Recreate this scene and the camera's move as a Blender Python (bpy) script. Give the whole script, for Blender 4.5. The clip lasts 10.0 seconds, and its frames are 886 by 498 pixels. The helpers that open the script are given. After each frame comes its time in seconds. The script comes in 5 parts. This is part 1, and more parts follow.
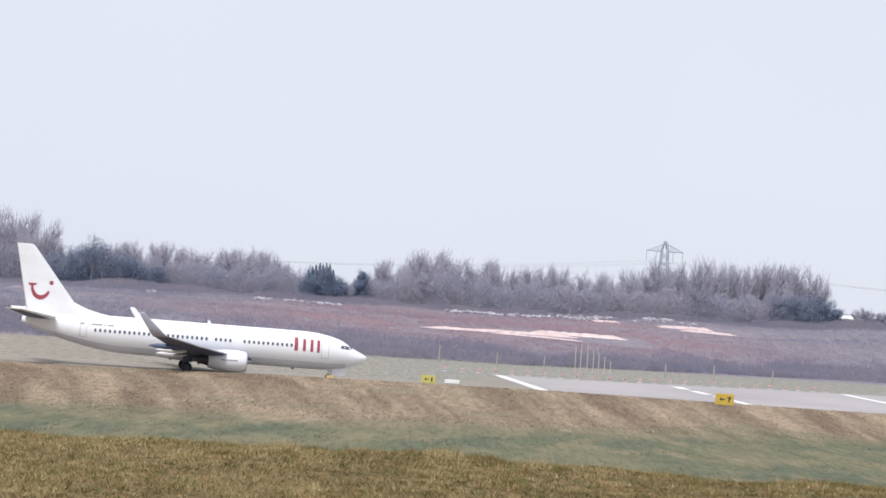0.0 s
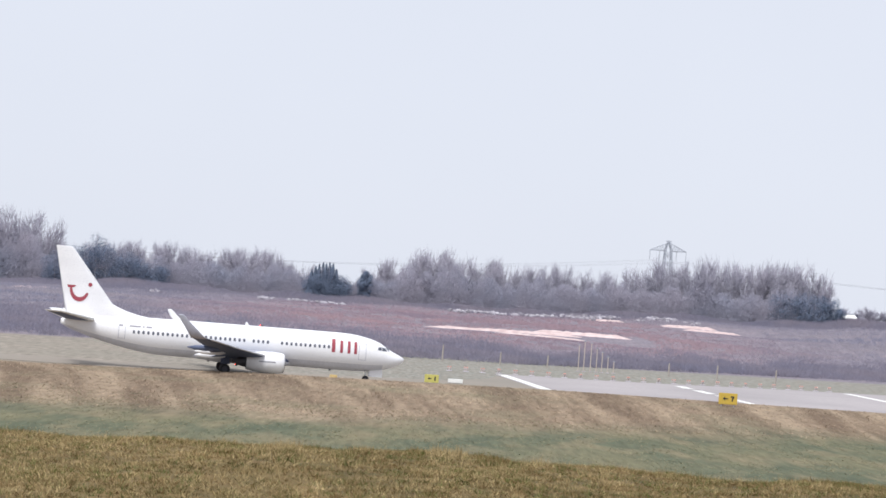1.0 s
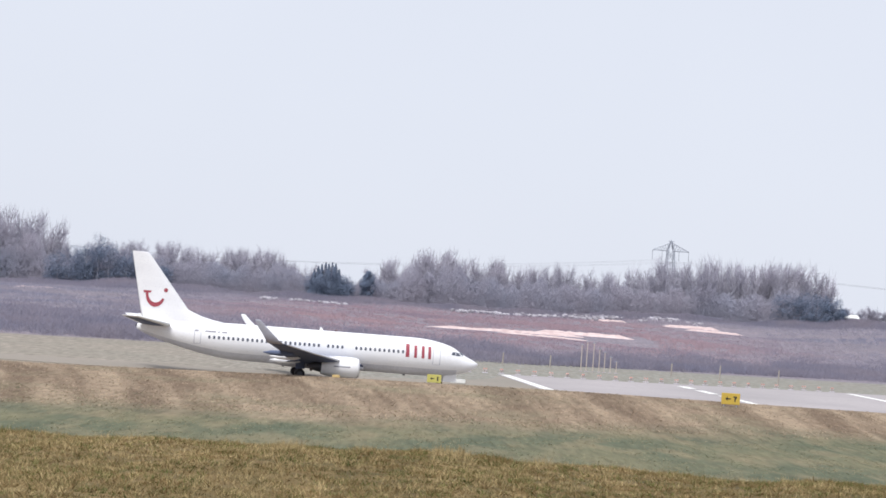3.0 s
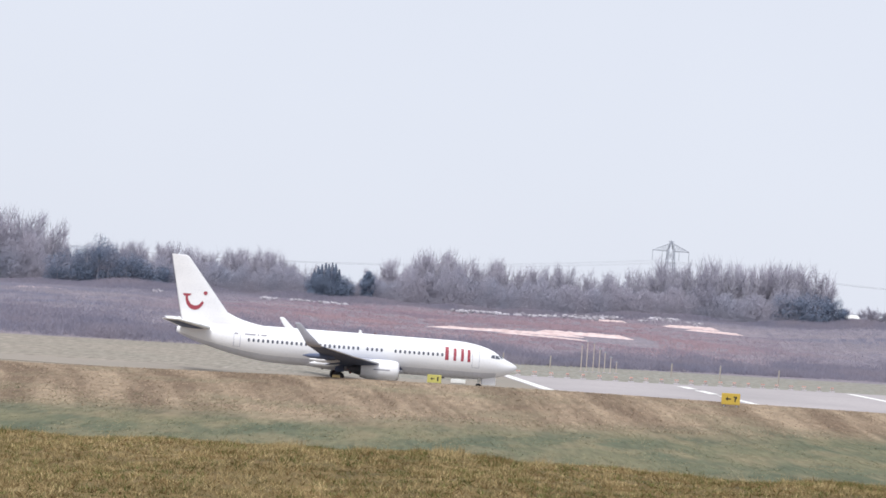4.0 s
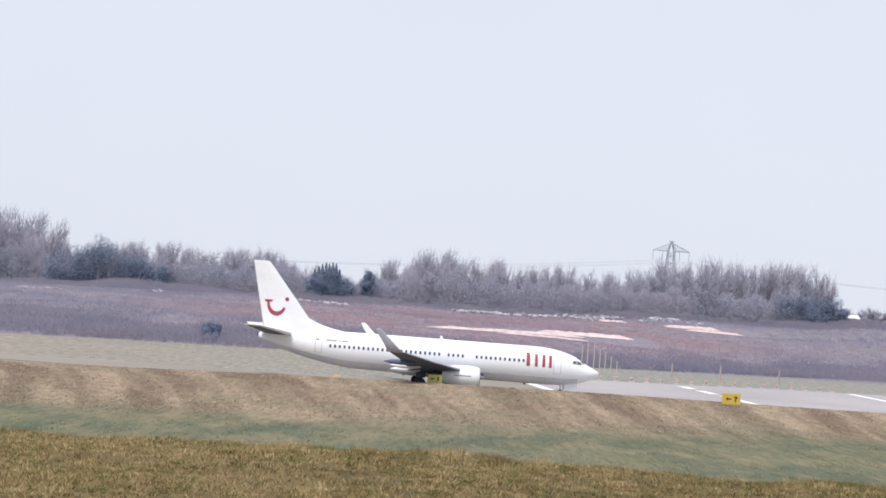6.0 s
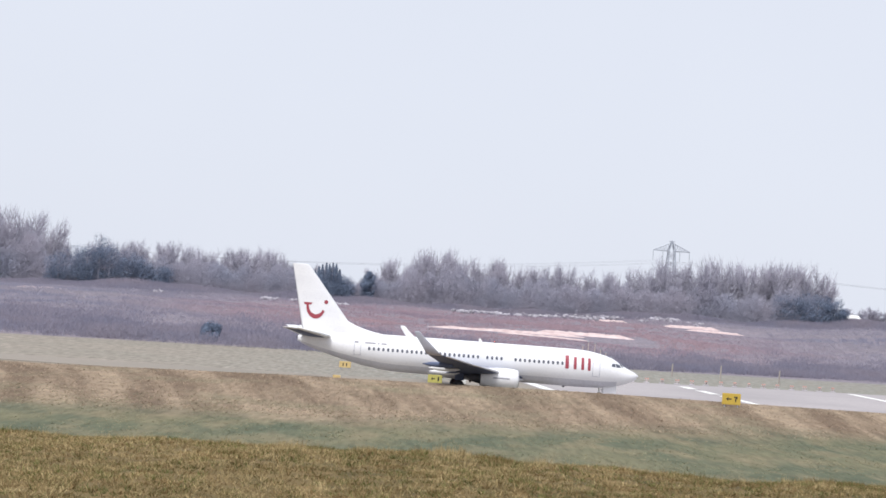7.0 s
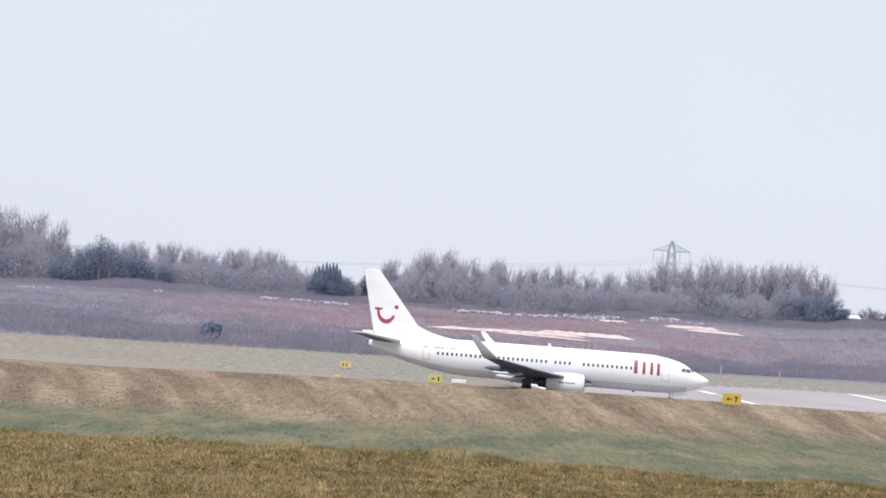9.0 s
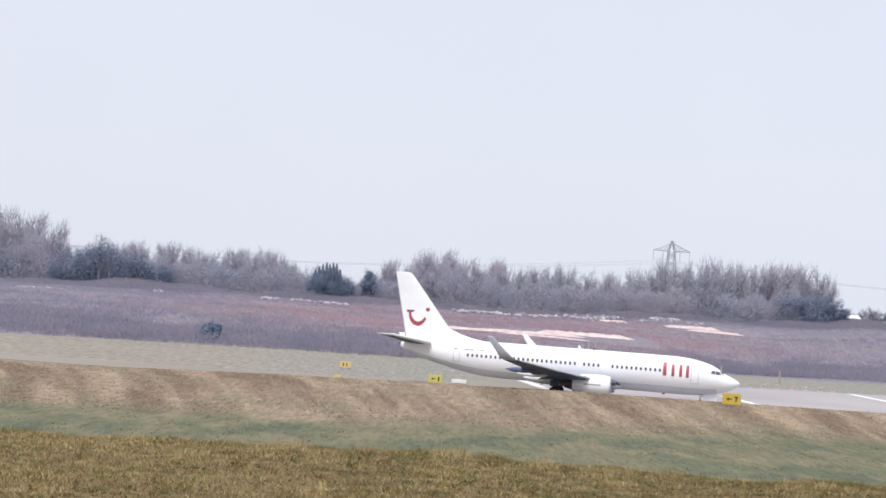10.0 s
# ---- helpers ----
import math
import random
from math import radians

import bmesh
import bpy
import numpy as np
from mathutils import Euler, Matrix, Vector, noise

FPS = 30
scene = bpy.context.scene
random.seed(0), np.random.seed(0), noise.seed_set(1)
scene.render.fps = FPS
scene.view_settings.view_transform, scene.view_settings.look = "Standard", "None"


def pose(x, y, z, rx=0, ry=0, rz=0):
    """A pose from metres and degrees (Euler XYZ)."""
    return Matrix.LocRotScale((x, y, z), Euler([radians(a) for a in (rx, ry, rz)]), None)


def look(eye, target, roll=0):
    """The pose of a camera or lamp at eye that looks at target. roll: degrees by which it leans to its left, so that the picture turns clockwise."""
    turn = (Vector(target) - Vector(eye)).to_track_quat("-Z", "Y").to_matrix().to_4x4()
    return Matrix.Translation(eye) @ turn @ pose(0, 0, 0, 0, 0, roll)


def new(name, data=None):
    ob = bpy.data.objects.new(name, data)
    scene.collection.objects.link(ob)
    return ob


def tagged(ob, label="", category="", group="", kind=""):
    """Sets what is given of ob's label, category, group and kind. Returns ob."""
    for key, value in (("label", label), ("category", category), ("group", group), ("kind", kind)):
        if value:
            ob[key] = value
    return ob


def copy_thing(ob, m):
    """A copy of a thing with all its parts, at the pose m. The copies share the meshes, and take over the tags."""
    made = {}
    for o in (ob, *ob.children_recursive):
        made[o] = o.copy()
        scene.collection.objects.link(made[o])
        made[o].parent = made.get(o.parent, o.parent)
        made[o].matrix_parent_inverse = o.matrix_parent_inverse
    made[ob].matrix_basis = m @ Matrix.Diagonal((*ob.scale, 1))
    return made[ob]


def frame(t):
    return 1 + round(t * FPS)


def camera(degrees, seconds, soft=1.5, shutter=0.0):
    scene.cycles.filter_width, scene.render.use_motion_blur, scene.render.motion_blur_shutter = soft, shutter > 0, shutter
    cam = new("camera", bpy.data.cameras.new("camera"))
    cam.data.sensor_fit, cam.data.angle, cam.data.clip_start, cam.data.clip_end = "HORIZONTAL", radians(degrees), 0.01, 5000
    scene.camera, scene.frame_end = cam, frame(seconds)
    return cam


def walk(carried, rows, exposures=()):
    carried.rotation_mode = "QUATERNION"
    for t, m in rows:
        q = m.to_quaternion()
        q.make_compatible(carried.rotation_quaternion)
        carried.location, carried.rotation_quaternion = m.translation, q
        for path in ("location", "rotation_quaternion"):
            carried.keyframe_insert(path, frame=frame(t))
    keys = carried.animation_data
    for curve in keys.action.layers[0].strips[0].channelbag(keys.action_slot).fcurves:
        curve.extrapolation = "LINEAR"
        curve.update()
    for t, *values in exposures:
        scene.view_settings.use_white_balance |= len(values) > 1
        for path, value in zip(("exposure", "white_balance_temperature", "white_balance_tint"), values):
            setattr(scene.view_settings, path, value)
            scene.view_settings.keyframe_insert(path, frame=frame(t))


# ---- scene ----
EYE = (0.0, 0.0, 9.0)
LENS = 2 * math.degrees(math.atan(784 / 3200))
TILT = 90 + math.degrees(math.atan(101.25 / 3200))
LEAN = 4.07

cam = camera(LENS, 10.0, soft=1.6, shutter=0.5)
# the aim settles slowly to its rest during the first seconds: (seconds, degrees to the right, degrees up)
PAN = [(0.0, 0.215, 0.026), (0.5, 0.170, 0.030), (1.0, 0.112, 0.0), (1.5, 0.080, 0.006), (2.0, 0.056, 0.0), (2.5, 0.038, -0.006), (4.0, 0.027, 0.0),
       (5.5, 0.018, 0.0), (7.0, 0.008, 0.0), (8.0, 0.0, 0.0), (10.0, 0.0, 0.0)]


def aim(turn, lift):
    return Matrix.Translation(EYE) @ pose(0, 0, 0, 0, 0, -turn) @ pose(0, 0, 0, TILT + lift, 0, 0) @ pose(0, 0, 0, 0, 0, LEAN)


walk(cam, [(t, aim(a, b)) for t, a, b in PAN], exposures=[(0.0, 0.0), (10.0, 0.0)])

# ---------------------------------------------------------------- world and sun
world = bpy.data.worlds.new("overcast_sky")
scene.world = world
world.use_nodes = True
wn, wl = world.node_tree.nodes, world.node_tree.links
wn.clear()
sky = wn.new("ShaderNodeTexSky")
sky.sky_type, sky.sun_disc = "NISHITA", False
sky.sun_elevation, sky.sun_rotation = radians(58), radians(210)
sky.dust_density, sky.air_density = 3.0, 1.0
sky_dim = wn.new("ShaderNodeMix")
sky_dim.data_type, sky_dim.blend_type = "RGBA", "MIX"
sky_dim.inputs[0].default_value = 0.93
sky_pos = wn.new("ShaderNodeTexCoord")
cloud = wn.new("ShaderNodeTexNoise")
cloud.inputs["Scale"].default_value, cloud.inputs["Detail"].default_value = 2.2, 4.0
cloud_ramp = wn.new("ShaderNodeValToRGB")
cloud_ramp.color_ramp.elements[0].position, cloud_ramp.color_ramp.elements[0].color = 0.25, (7.2, 7.6, 8.6, 1)
cloud_ramp.color_ramp.elements[1].position, cloud_ramp.color_ramp.elements[1].color = 0.75, (7.8, 8.15, 9.1, 1)
sky_out, sky_bg = wn.new("ShaderNodeOutputWorld"), wn.new("ShaderNodeBackground")
sky_bg.inputs["Strength"].default_value = 0.108
wl.new(sky_pos.outputs["Generated"], cloud.inputs["Vector"])
wl.new(cloud.outputs["Fac"], cloud_ramp.inputs["Fac"])
wl.new(sky.outputs["Color"], sky_dim.inputs["A"])
wl.new(cloud_ramp.outputs["Color"], sky_dim.inputs["B"])
wl.new(sky_dim.outputs["Result"], sky_bg.inputs["Color"])
wl.new(sky_bg.outputs["Background"], sky_out.inputs["Surface"])

sun = new("sun", bpy.data.lights.new("sun", "SUN"))
sun.data.energy, sun.data.angle, sun.data.color = 3.5, radians(26), (1.0, 0.985, 0.97)
sun.matrix_world = look((-30, -52, 98), (0, 0, 0))


# ---------------------------------------------------------------- materials
def shader(name):
    m = bpy.data.materials.new(name)
    m.use_nodes = True
    n = m.node_tree.nodes
    return m, n, m.node_tree.links, n["Principled BSDF"]


def mixer(n, l, fac, a, b, mode="MIX"):
    mx = n.new("ShaderNodeMix")
    mx.data_type, mx.blend_type = "RGBA", mode
    for socket, v in ((mx.inputs[0], fac), (mx.inputs["A"], a), (mx.inputs["B"], b)):
        if isinstance(v, bpy.types.NodeSocket):
            l.new(v, socket)
        else:
            socket.default_value = (*v, 1) if isinstance(v, tuple) else v
    return mx.outputs["Result"]


def grain(n, l, vector, scale, detail=4.0, low=0.35, high=0.65, stretch=None, turn=0.0):
    if stretch:
        mp = n.new("ShaderNodeMapping")
        mp.inputs["Scale"].default_value, mp.inputs["Rotation"].default_value = stretch, (0, 0, radians(turn))
        l.new(vector, mp.inputs["Vector"])
        vector = mp.outputs["Vector"]
    tex = n.new("ShaderNodeTexNoise")
    tex.inputs["Scale"].default_value, tex.inputs["Detail"].default_value = scale, detail
    l.new(vector, tex.inputs["Vector"])
    rg = n.new("ShaderNodeMapRange")
    rg.inputs["From Min"].default_value, rg.inputs["From Max"].default_value = low, high
    l.new(tex.outputs["Fac"], rg.inputs["Value"])
    return rg.outputs["Result"]


def coarse(name, a, b, big=0.3, fine=6.0, rough=0.9, metal=0.0, bump=0.3, spots=None, island=0.0, coat=0.0):
    """A surface of two colours at two scales, with fine relief."""
    m, n, l, bsdf = shader(name)
    place = n.new("ShaderNodeNewGeometry")
    v = place.outputs["Position"] if spots is None else n.new("ShaderNodeTexCoord").outputs["Object"]
    c = mixer(n, l, grain(n, l, v, big), a, b)
    f = grain(n, l, v, fine, 6.0, 0.3, 0.7)
    c = mixer(n, l, f, c, mixer(n, l, 0.5, c, tuple(0.72 * k for k in a)))
    if island:
        rnd = n.new("ShaderNodeMapRange")
        rnd.inputs["To Min"].default_value, rnd.inputs["To Max"].default_value = 1 - island, 1 + island
        l.new(place.outputs["Random Per Island"], rnd.inputs["Value"])
        hs = n.new("ShaderNodeHueSaturation")
        l.new(rnd.outputs["Result"], hs.inputs["Value"])
        l.new(c, hs.inputs["Color"])
        c = hs.outputs["Color"]
    l.new(c, bsdf.inputs["Base Color"])
    bsdf.inputs["Roughness"].default_value, bsdf.inputs["Metallic"].default_value = rough, metal
    bsdf.inputs["Coat Weight"].default_value = coat
    bsdf.inputs["Specular IOR Level"].default_value = 0.12 if rough > 0.84 else 0.5
    if bump:
        bp = n.new("ShaderNodeBump")
        bp.inputs["Strength"].default_value, bp.inputs["Distance"].default_value = bump, 0.05
        l.new(f, bp.inputs["Height"])
        l.new(bp.outputs["Normal"], bsdf.inputs["Normal"])
    return m


def ground_material():
    """Land cover by distance across the airfield: rough verge, green strip, mown hay, pale turf, heath."""
    m, n, l, bsdf = shader("land_cover")
    geo = n.new("ShaderNodeNewGeometry")
    v = geo.outputs["Position"]
    xyz = n.new("ShaderNodeSeparateXYZ")
    l.new(v, xyz.inputs["Vector"])

    def maths(op, a, b):
        nd = n.new("ShaderNodeMath")
        nd.operation = op
        for s, val in zip(nd.inputs, (a, b)):
            if isinstance(val, bpy.types.NodeSocket):
                l.new(val, s)
            else:
                s.default_value = val
        return nd.outputs[0]

    def step(a, lo, hi):
        rg = n.new("ShaderNodeMapRange")
        rg.interpolation_type = "SMOOTHSTEP"
        rg.inputs["From Min"].default_value, rg.inputs["From Max"].default_value = lo, hi
        l.new(a, rg.inputs["Value"])
        return rg.outputs["Result"]

    wob = grain(n, l, v, 0.05, 5.0, 0.2, 0.8)
    y = maths("ADD", xyz.outputs["Y"], maths("MULTIPLY", maths("SUBTRACT", wob, 0.5), 22.0))
    ys = maths("SUBTRACT", y, maths("MULTIPLY", xyz.outputs["X"], 0.38))
    fine = grain(n, l, v, 1.8, 8.0, 0.3, 0.7, (1.0, 0.15, 1.0))
    mid = grain(n, l, v, 0.22, 5.0, 0.3, 0.7)
    wide = grain(n, l, v, 0.035, 3.0, 0.35, 0.65)
    near = mixer(n, l, grain(n, l, v, 2.2, 5.0, 0.35, 0.65), (0.19, 0.13, 0.058), (0.10, 0.08, 0.034))
    near = mixer(n, l, step(maths("SUBTRACT", 0.0, xyz.outputs["X"]), -1.0, 5.0), near, mixer(n, l, 0.3, near, (0.31, 0.22, 0.11)))
    green = mixer(n, l, grain(n, l, v, 0.3, 8.0, 0.36, 0.62, (0.45, 0.22, 1)), (0.172, 0.165, 0.10), (0.105, 0.122, 0.08))
    green = mixer(n, l, grain(n, l, v, 0.5, 6.0, 0.48, 0.72, (0.6, 0.2, 1)), green, (0.235, 0.20, 0.125))
    # swaths fan out across the slope
    fan = maths("MULTIPLY", maths("SUBTRACT", xyz.outputs["X"], 24.0), maths("SUBTRACT", 1.74, maths("MULTIPLY", xyz.outputs["Y"], 0.0045)))
    fanned = n.new("ShaderNodeCombineXYZ")
    l.new(fan, fanned.inputs["X"])
    l.new(xyz.outputs["Y"], fanned.inputs["Y"])
    swath = grain(n, l, fanned.outputs["Vector"], 0.27, 5.0, 0.40, 0.59, (1.0, 0.07, 1.0))
    rows = grain(n, l, fanned.outputs["Vector"], 1.0, 3.0, 0.35, 0.65, (1.0, 0.05, 1.0))
    hay = mixer(n, l, swath, (0.37, 0.285, 0.20), (0.175, 0.125, 0.086))
    hay = mixer(n, l, mixer(n, l, 0.35, (0.0, 0.0, 0.0), rows), hay, (0.19, 0.135, 0.095))
    hay = mixer(n, l, grain(n, l, v, 0.7, 6.0, 0.55, 0.8, (1.0, 0.5, 1.0)), hay, (0.19, 0.14, 0.095))
    hay = mixer(n, l, grain(n, l, v, 0.09, 4.0, 0.5, 0.75), hay, (0.24, 0.205, 0.135))
    turf = mixer(n, l, wide, (0.375, 0.325, 0.275), (0.31, 0.285, 0.24))
    side = step(xyz.outputs["X"], -45.0, 8.0)
    turf = mixer(n, l, side, turf, mixer(n, l, mid, (0.27, 0.285, 0.255), (0.33, 0.32, 0.29)))
    turf = mixer(n, l, grain(n, l, v, 0.8, 7.0, 0.3, 0.7, (1.0, 0.35, 1.0)), turf, (0.25, 0.225, 0.19))
    heath = mixer(n, l, mid, (0.275, 0.235, 0.265), (0.21, 0.195, 0.235))
    c = mixer(n, l, step(y, 60.0, 90.0), near, green)
    c = mixer(n, l, step(ys, 127.0, 151.0), c, hay)
    c = mixer(n, l, step(xyz.outputs["Y"], 190.0, 196.0), c, turf)
    far = maths("SUBTRACT", xyz.outputs["Y"], maths("MULTIPLY", xyz.outputs["X"], 0.42))
    c = mixer(n, l, step(far, 308.0, 316.0), c, heath)
    dark = n.new("ShaderNodeHueSaturation")
    dark.inputs["Value"].default_value = 0.66
    l.new(c, dark.inputs["Color"])
    c = mixer(n, l, fine, dark.outputs["Color"], c)
    l.new(c, bsdf.inputs["Base Color"])
    bsdf.inputs["Roughness"].default_value = 0.95
    bsdf.inputs["Specular IOR Level"].default_value = 0.15
    bp = n.new("ShaderNodeBump")
    bp.inputs["Strength"].default_value, bp.inputs["Distance"].default_value = 0.6, 0.12
    l.new(fine, bp.inputs["Height"])
    l.new(bp.outputs["Normal"], bsdf.inputs["Normal"])
    return m


def plain(name, colour, rough=0.5, metal=0.0, glow=0.0):
    m, n, l, bsdf = shader(name)
    v = n.new("ShaderNodeTexCoord").outputs["Object"]
    f = grain(n, l, v, 3.0, 5.0, 0.2, 0.8)
    l.new(mixer(n, l, f, colour, tuple(0.85 * k for k in colour)), bsdf.inputs["Base Color"])
    bsdf.inputs["Roughness"].default_value, bsdf.inputs["Metallic"].default_value = rough, metal
    if glow:
        bsdf.inputs["Emission Color"].default_value = (*colour, 1)
        bsdf.inputs["Emission Strength"].default_value = glow
    return m


def paint_material():
    """White aircraft enamel: faint panel staining, glossy."""
    m, n, l, bsdf = shader("white_enamel")
    v = n.new("ShaderNodeTexCoord").outputs["Object"]
    streak = grain(n, l, v, 0.8, 5.0, 0.35, 0.75, (0.25, 1.0, 1.0))
    c = mixer(n, l, streak, (0.83, 0.83, 0.85), (0.76, 0.76, 0.79))
    c = mixer(n, l, grain(n, l, v, 7.0, 6.0, 0.55, 0.8), c, (0.66, 0.66, 0.69))
    l.new(c, bsdf.inputs["Base Color"])
    bsdf.inputs["Roughness"].default_value, bsdf.inputs["Coat Weight"].default_value = 0.32, 0.3
    return m


PLUMAGE = coarse("dark_brown_plumage", (0.07, 0.045, 0.035), (0.04, 0.03, 0.026), 8.0, 60.0, 0.8, bump=0.1, spots=1)
LAND = ground_material()
ASPHALT = coarse("weathered_asphalt", (0.39, 0.36, 0.365), (0.32, 0.30, 0.305), 0.06, 1.2, 0.85, bump=0.2)
TAXI_ASPHALT = coarse("old_taxiway_asphalt", (0.29, 0.255, 0.22), (0.245, 0.225, 0.195), 0.06, 1.2, 0.88, bump=0.2)
ROAD_PAINT = coarse("worn_white_line_paint", (0.82, 0.82, 0.80), (0.70, 0.69, 0.67), 0.5, 3.0, 0.7, bump=0.05)
ENAMEL = paint_material()
GREY_PAINT = coarse("grey_wing_paint", (0.12, 0.15, 0.245), (0.095, 0.12, 0.205), 0.5, 4.0, 0.75, bump=0.03, spots=1)
WINGLET_PAINT = coarse("pale_grey_paint", (0.45, 0.46, 0.53), (0.39, 0.40, 0.47), 0.5, 4.0, 0.65, bump=0.03, spots=1)
# shade below the white body, put into the colour as grey
BELLY_SHADE_PAINT = coarse("shaded_belly_paint", (0.66, 0.67, 0.73), (0.58, 0.59, 0.65), 0.5, 4.0, 0.4, bump=0.03, spots=1)
RED_PAINT = plain("red_livery_paint", (0.35, 0.06, 0.085), 0.4)
MARK_GREY = plain("grey_marking", (0.30, 0.30, 0.34), 0.5)
CABIN_GLASS = plain("dark_cabin_glass", (0.10, 0.11, 0.14), 0.22)
BARE_METAL = plain("polished_metal", (0.62, 0.62, 0.64), 0.3, 1.0)
DARK_METAL = plain("dark_engine_metal", (0.07, 0.07, 0.085), 0.5, 0.5)
RUBBER = plain("black_tyre_rubber", (0.025, 0.025, 0.03), 0.8)
SIGN_YELLOW = plain("yellow_sign_face", (0.60, 0.42, 0.07), 0.5)
SIGN_PALE = plain("pale_yellow_sign_face", (0.56, 0.52, 0.15), 0.5)
SIGN_FADED = plain("faded_orange_sign_face", (0.66, 0.49, 0.22), 0.5)
SIGN_BLACK = plain("black_sign_paint", (0.03, 0.03, 0.03), 0.6)
BOARD_WHITE = plain("white_board_paint", (0.82, 0.82, 0.80), 0.5)
POLE_PAINT = plain("weathered_yellow_pole_paint", (0.50, 0.43, 0.38), 0.6)
POST_WOOD = coarse("grey_post_wood", (0.42, 0.38, 0.34), (0.33, 0.30, 0.28), 1.0, 8.0, 0.9)
LAMP_DARK = plain("dark_red_beacon_drum", (0.16, 0.10, 0.11), 0.5)
LAMP_GLOW = plain("lit_red_beacon_lens", (1.0, 0.05, 0.025), 0.3, glow=16.0)
LAMP_RED = plain("red_lamp_glass", (0.60, 0.33, 0.28), 0.2)
LAMP_ORANGE = plain("orange_lamp_housing", (0.56, 0.48, 0.46), 0.5)
# steel made paler and bluer, with the haze before the pylon mixed in
STEEL = plain("hazed_galvanised_steel", (0.36, 0.385, 0.44), 0.55, 0.4)
CABLE = plain("aluminium_cable", (0.34, 0.35, 0.38), 0.5, 0.3)
# distance haze over the wood is mixed into these five pale, bluish colours
WOOD_FRONT = coarse("hazed_twig_thicket", (0.385, 0.36, 0.425), (0.30, 0.32, 0.405), 0.06, 0.25, 0.95, bump=0, island=0.10)
BARK = coarse("hazed_bare_bark", (0.44, 0.42, 0.475), (0.38, 0.37, 0.425), 0.8, 6.0, 0.95)
TWIG = coarse("hazed_winter_twigs", (0.45, 0.43, 0.50), (0.40, 0.395, 0.465), 0.06, 0.7, 0.95, bump=0, island=0.15)
TWIG_DENSE = coarse("hazed_thicket_twigs", (0.40, 0.39, 0.46), (0.355, 0.36, 0.43), 0.05, 0.6, 0.95, bump=0, island=0.15)
NEEDLE = coarse("hazed_evergreen_leaves", (0.175, 0.215, 0.30), (0.145, 0.185, 0.265), 0.2, 1.5, 0.9, bump=0, island=0.12)


def scrub_material():
    """Leafless scrub: lavender-grey stems, with a wide stand of redder brambles."""
    m, n, l, bsdf = shader("bramble_stems")
    geo = n.new("ShaderNodeNewGeometry")
    v = geo.outputs["Position"]
    grey = mixer(n, l, grain(n, l, v, 0.04, 6.0, 0.36, 0.64, (0.55, 1.3, 1.0)), (0.315, 0.29, 0.33), (0.225, 0.226, 0.298))
    red = mixer(n, l, grain(n, l, v, 0.05, 5.0, 0.35, 0.65, (0.5, 1.6, 1.0)), (0.40, 0.275, 0.295), (0.275, 0.22, 0.27))
    mp = n.new("ShaderNodeMapping")
    mp.inputs["Location"].default_value, mp.inputs["Scale"].default_value = (-0.14, -3.75, 0), (1 / 85, 1 / 128, 0)
    l.new(v, mp.inputs["Vector"])
    ln = n.new("ShaderNodeVectorMath")
    ln.operation = "LENGTH"
    l.new(mp.outputs["Vector"], ln.inputs[0])
    rg = n.new("ShaderNodeMapRange")
    rg.interpolation_type = "SMOOTHSTEP"
    rg.inputs["From Min"].default_value, rg.inputs["From Max"].default_value = 1.25, 0.5
    l.new(ln.outputs["Value"], rg.inputs["Value"])
    c = mixer(n, l, rg.outputs["Result"], grey, red)
    rnd = n.new("ShaderNodeMapRange")
    rnd.inputs["To Min"].default_value, rnd.inputs["To Max"].default_value = 0.88, 1.12
    l.new(geo.outputs["Random Per Island"], rnd.inputs["Value"])
    hs = n.new("ShaderNodeHueSaturation")
    l.new(rnd.outputs["Result"], hs.inputs["Value"])
    l.new(c, hs.inputs["Color"])
    l.new(hs.outputs["Color"], bsdf.inputs["Base Color"])
    bsdf.inputs["Roughness"].default_value = 0.95
    return m


SCRUB = scrub_material()
THICKET = coarse("dark_thicket_stems", (0.275, 0.25, 0.30), (0.205, 0.205, 0.275), 0.06, 0.5, 0.95, bump=0, island=0.1)
SOIL = coarse("bare_pink_soil", (0.66, 0.54, 0.53), (0.46, 0.34, 0.335), 0.5, 1.6, 0.95)
ROCK = coarse("pale_rubble", (0.44, 0.42, 0.46), (0.31, 0.29, 0.33), 0.4, 3.0, 0.9, island=0.35)
BLADE_DRY = coarse("dry_grass_blades", (0.41, 0.32, 0.17), (0.27, 0.205, 0.10), 0.7, 4.0, 0.85, bump=0, island=0.4)
BLADE_BROWN = coarse("withered_grass_blades", (0.24, 0.165, 0.078), (0.165, 0.115, 0.052), 0.7, 4.0, 0.85, bump=0, island=0.4)
BLADE_GREEN = coarse("green_grass_blades", (0.14, 0.145, 0.048), (0.085, 0.095, 0.034), 0.7, 4.0, 0.85, bump=0, island=0.4)
STUBBLE = coarse("cut_hay_stubble", (0.36, 0.275, 0.195), (0.27, 0.205, 0.145), 0.1, 1.0, 0.9, bump=0, island=0.6)
FIELD_BLADES = coarse("field_grass_blades", (0.29, 0.255, 0.16), (0.17, 0.185, 0.12), 0.12, 1.5, 0.9, bump=0, island=0.35)


# ---------------------------------------------------------------- mesh helpers
def mesh_object(name, verts, faces, material, parent=None, label="", smooth=False):
    me = bpy.data.meshes.new(name)
    me.from_pydata([tuple(v) for v in verts], [], [tuple(f) for f in faces])
    if smooth:
        me.polygons.foreach_set("use_smooth", [True] * len(me.polygons))
    me.materials.append(material)
    me.update()
    ob = new(name, me)
    if parent:
        ob.parent = parent
    return tagged(ob, label)


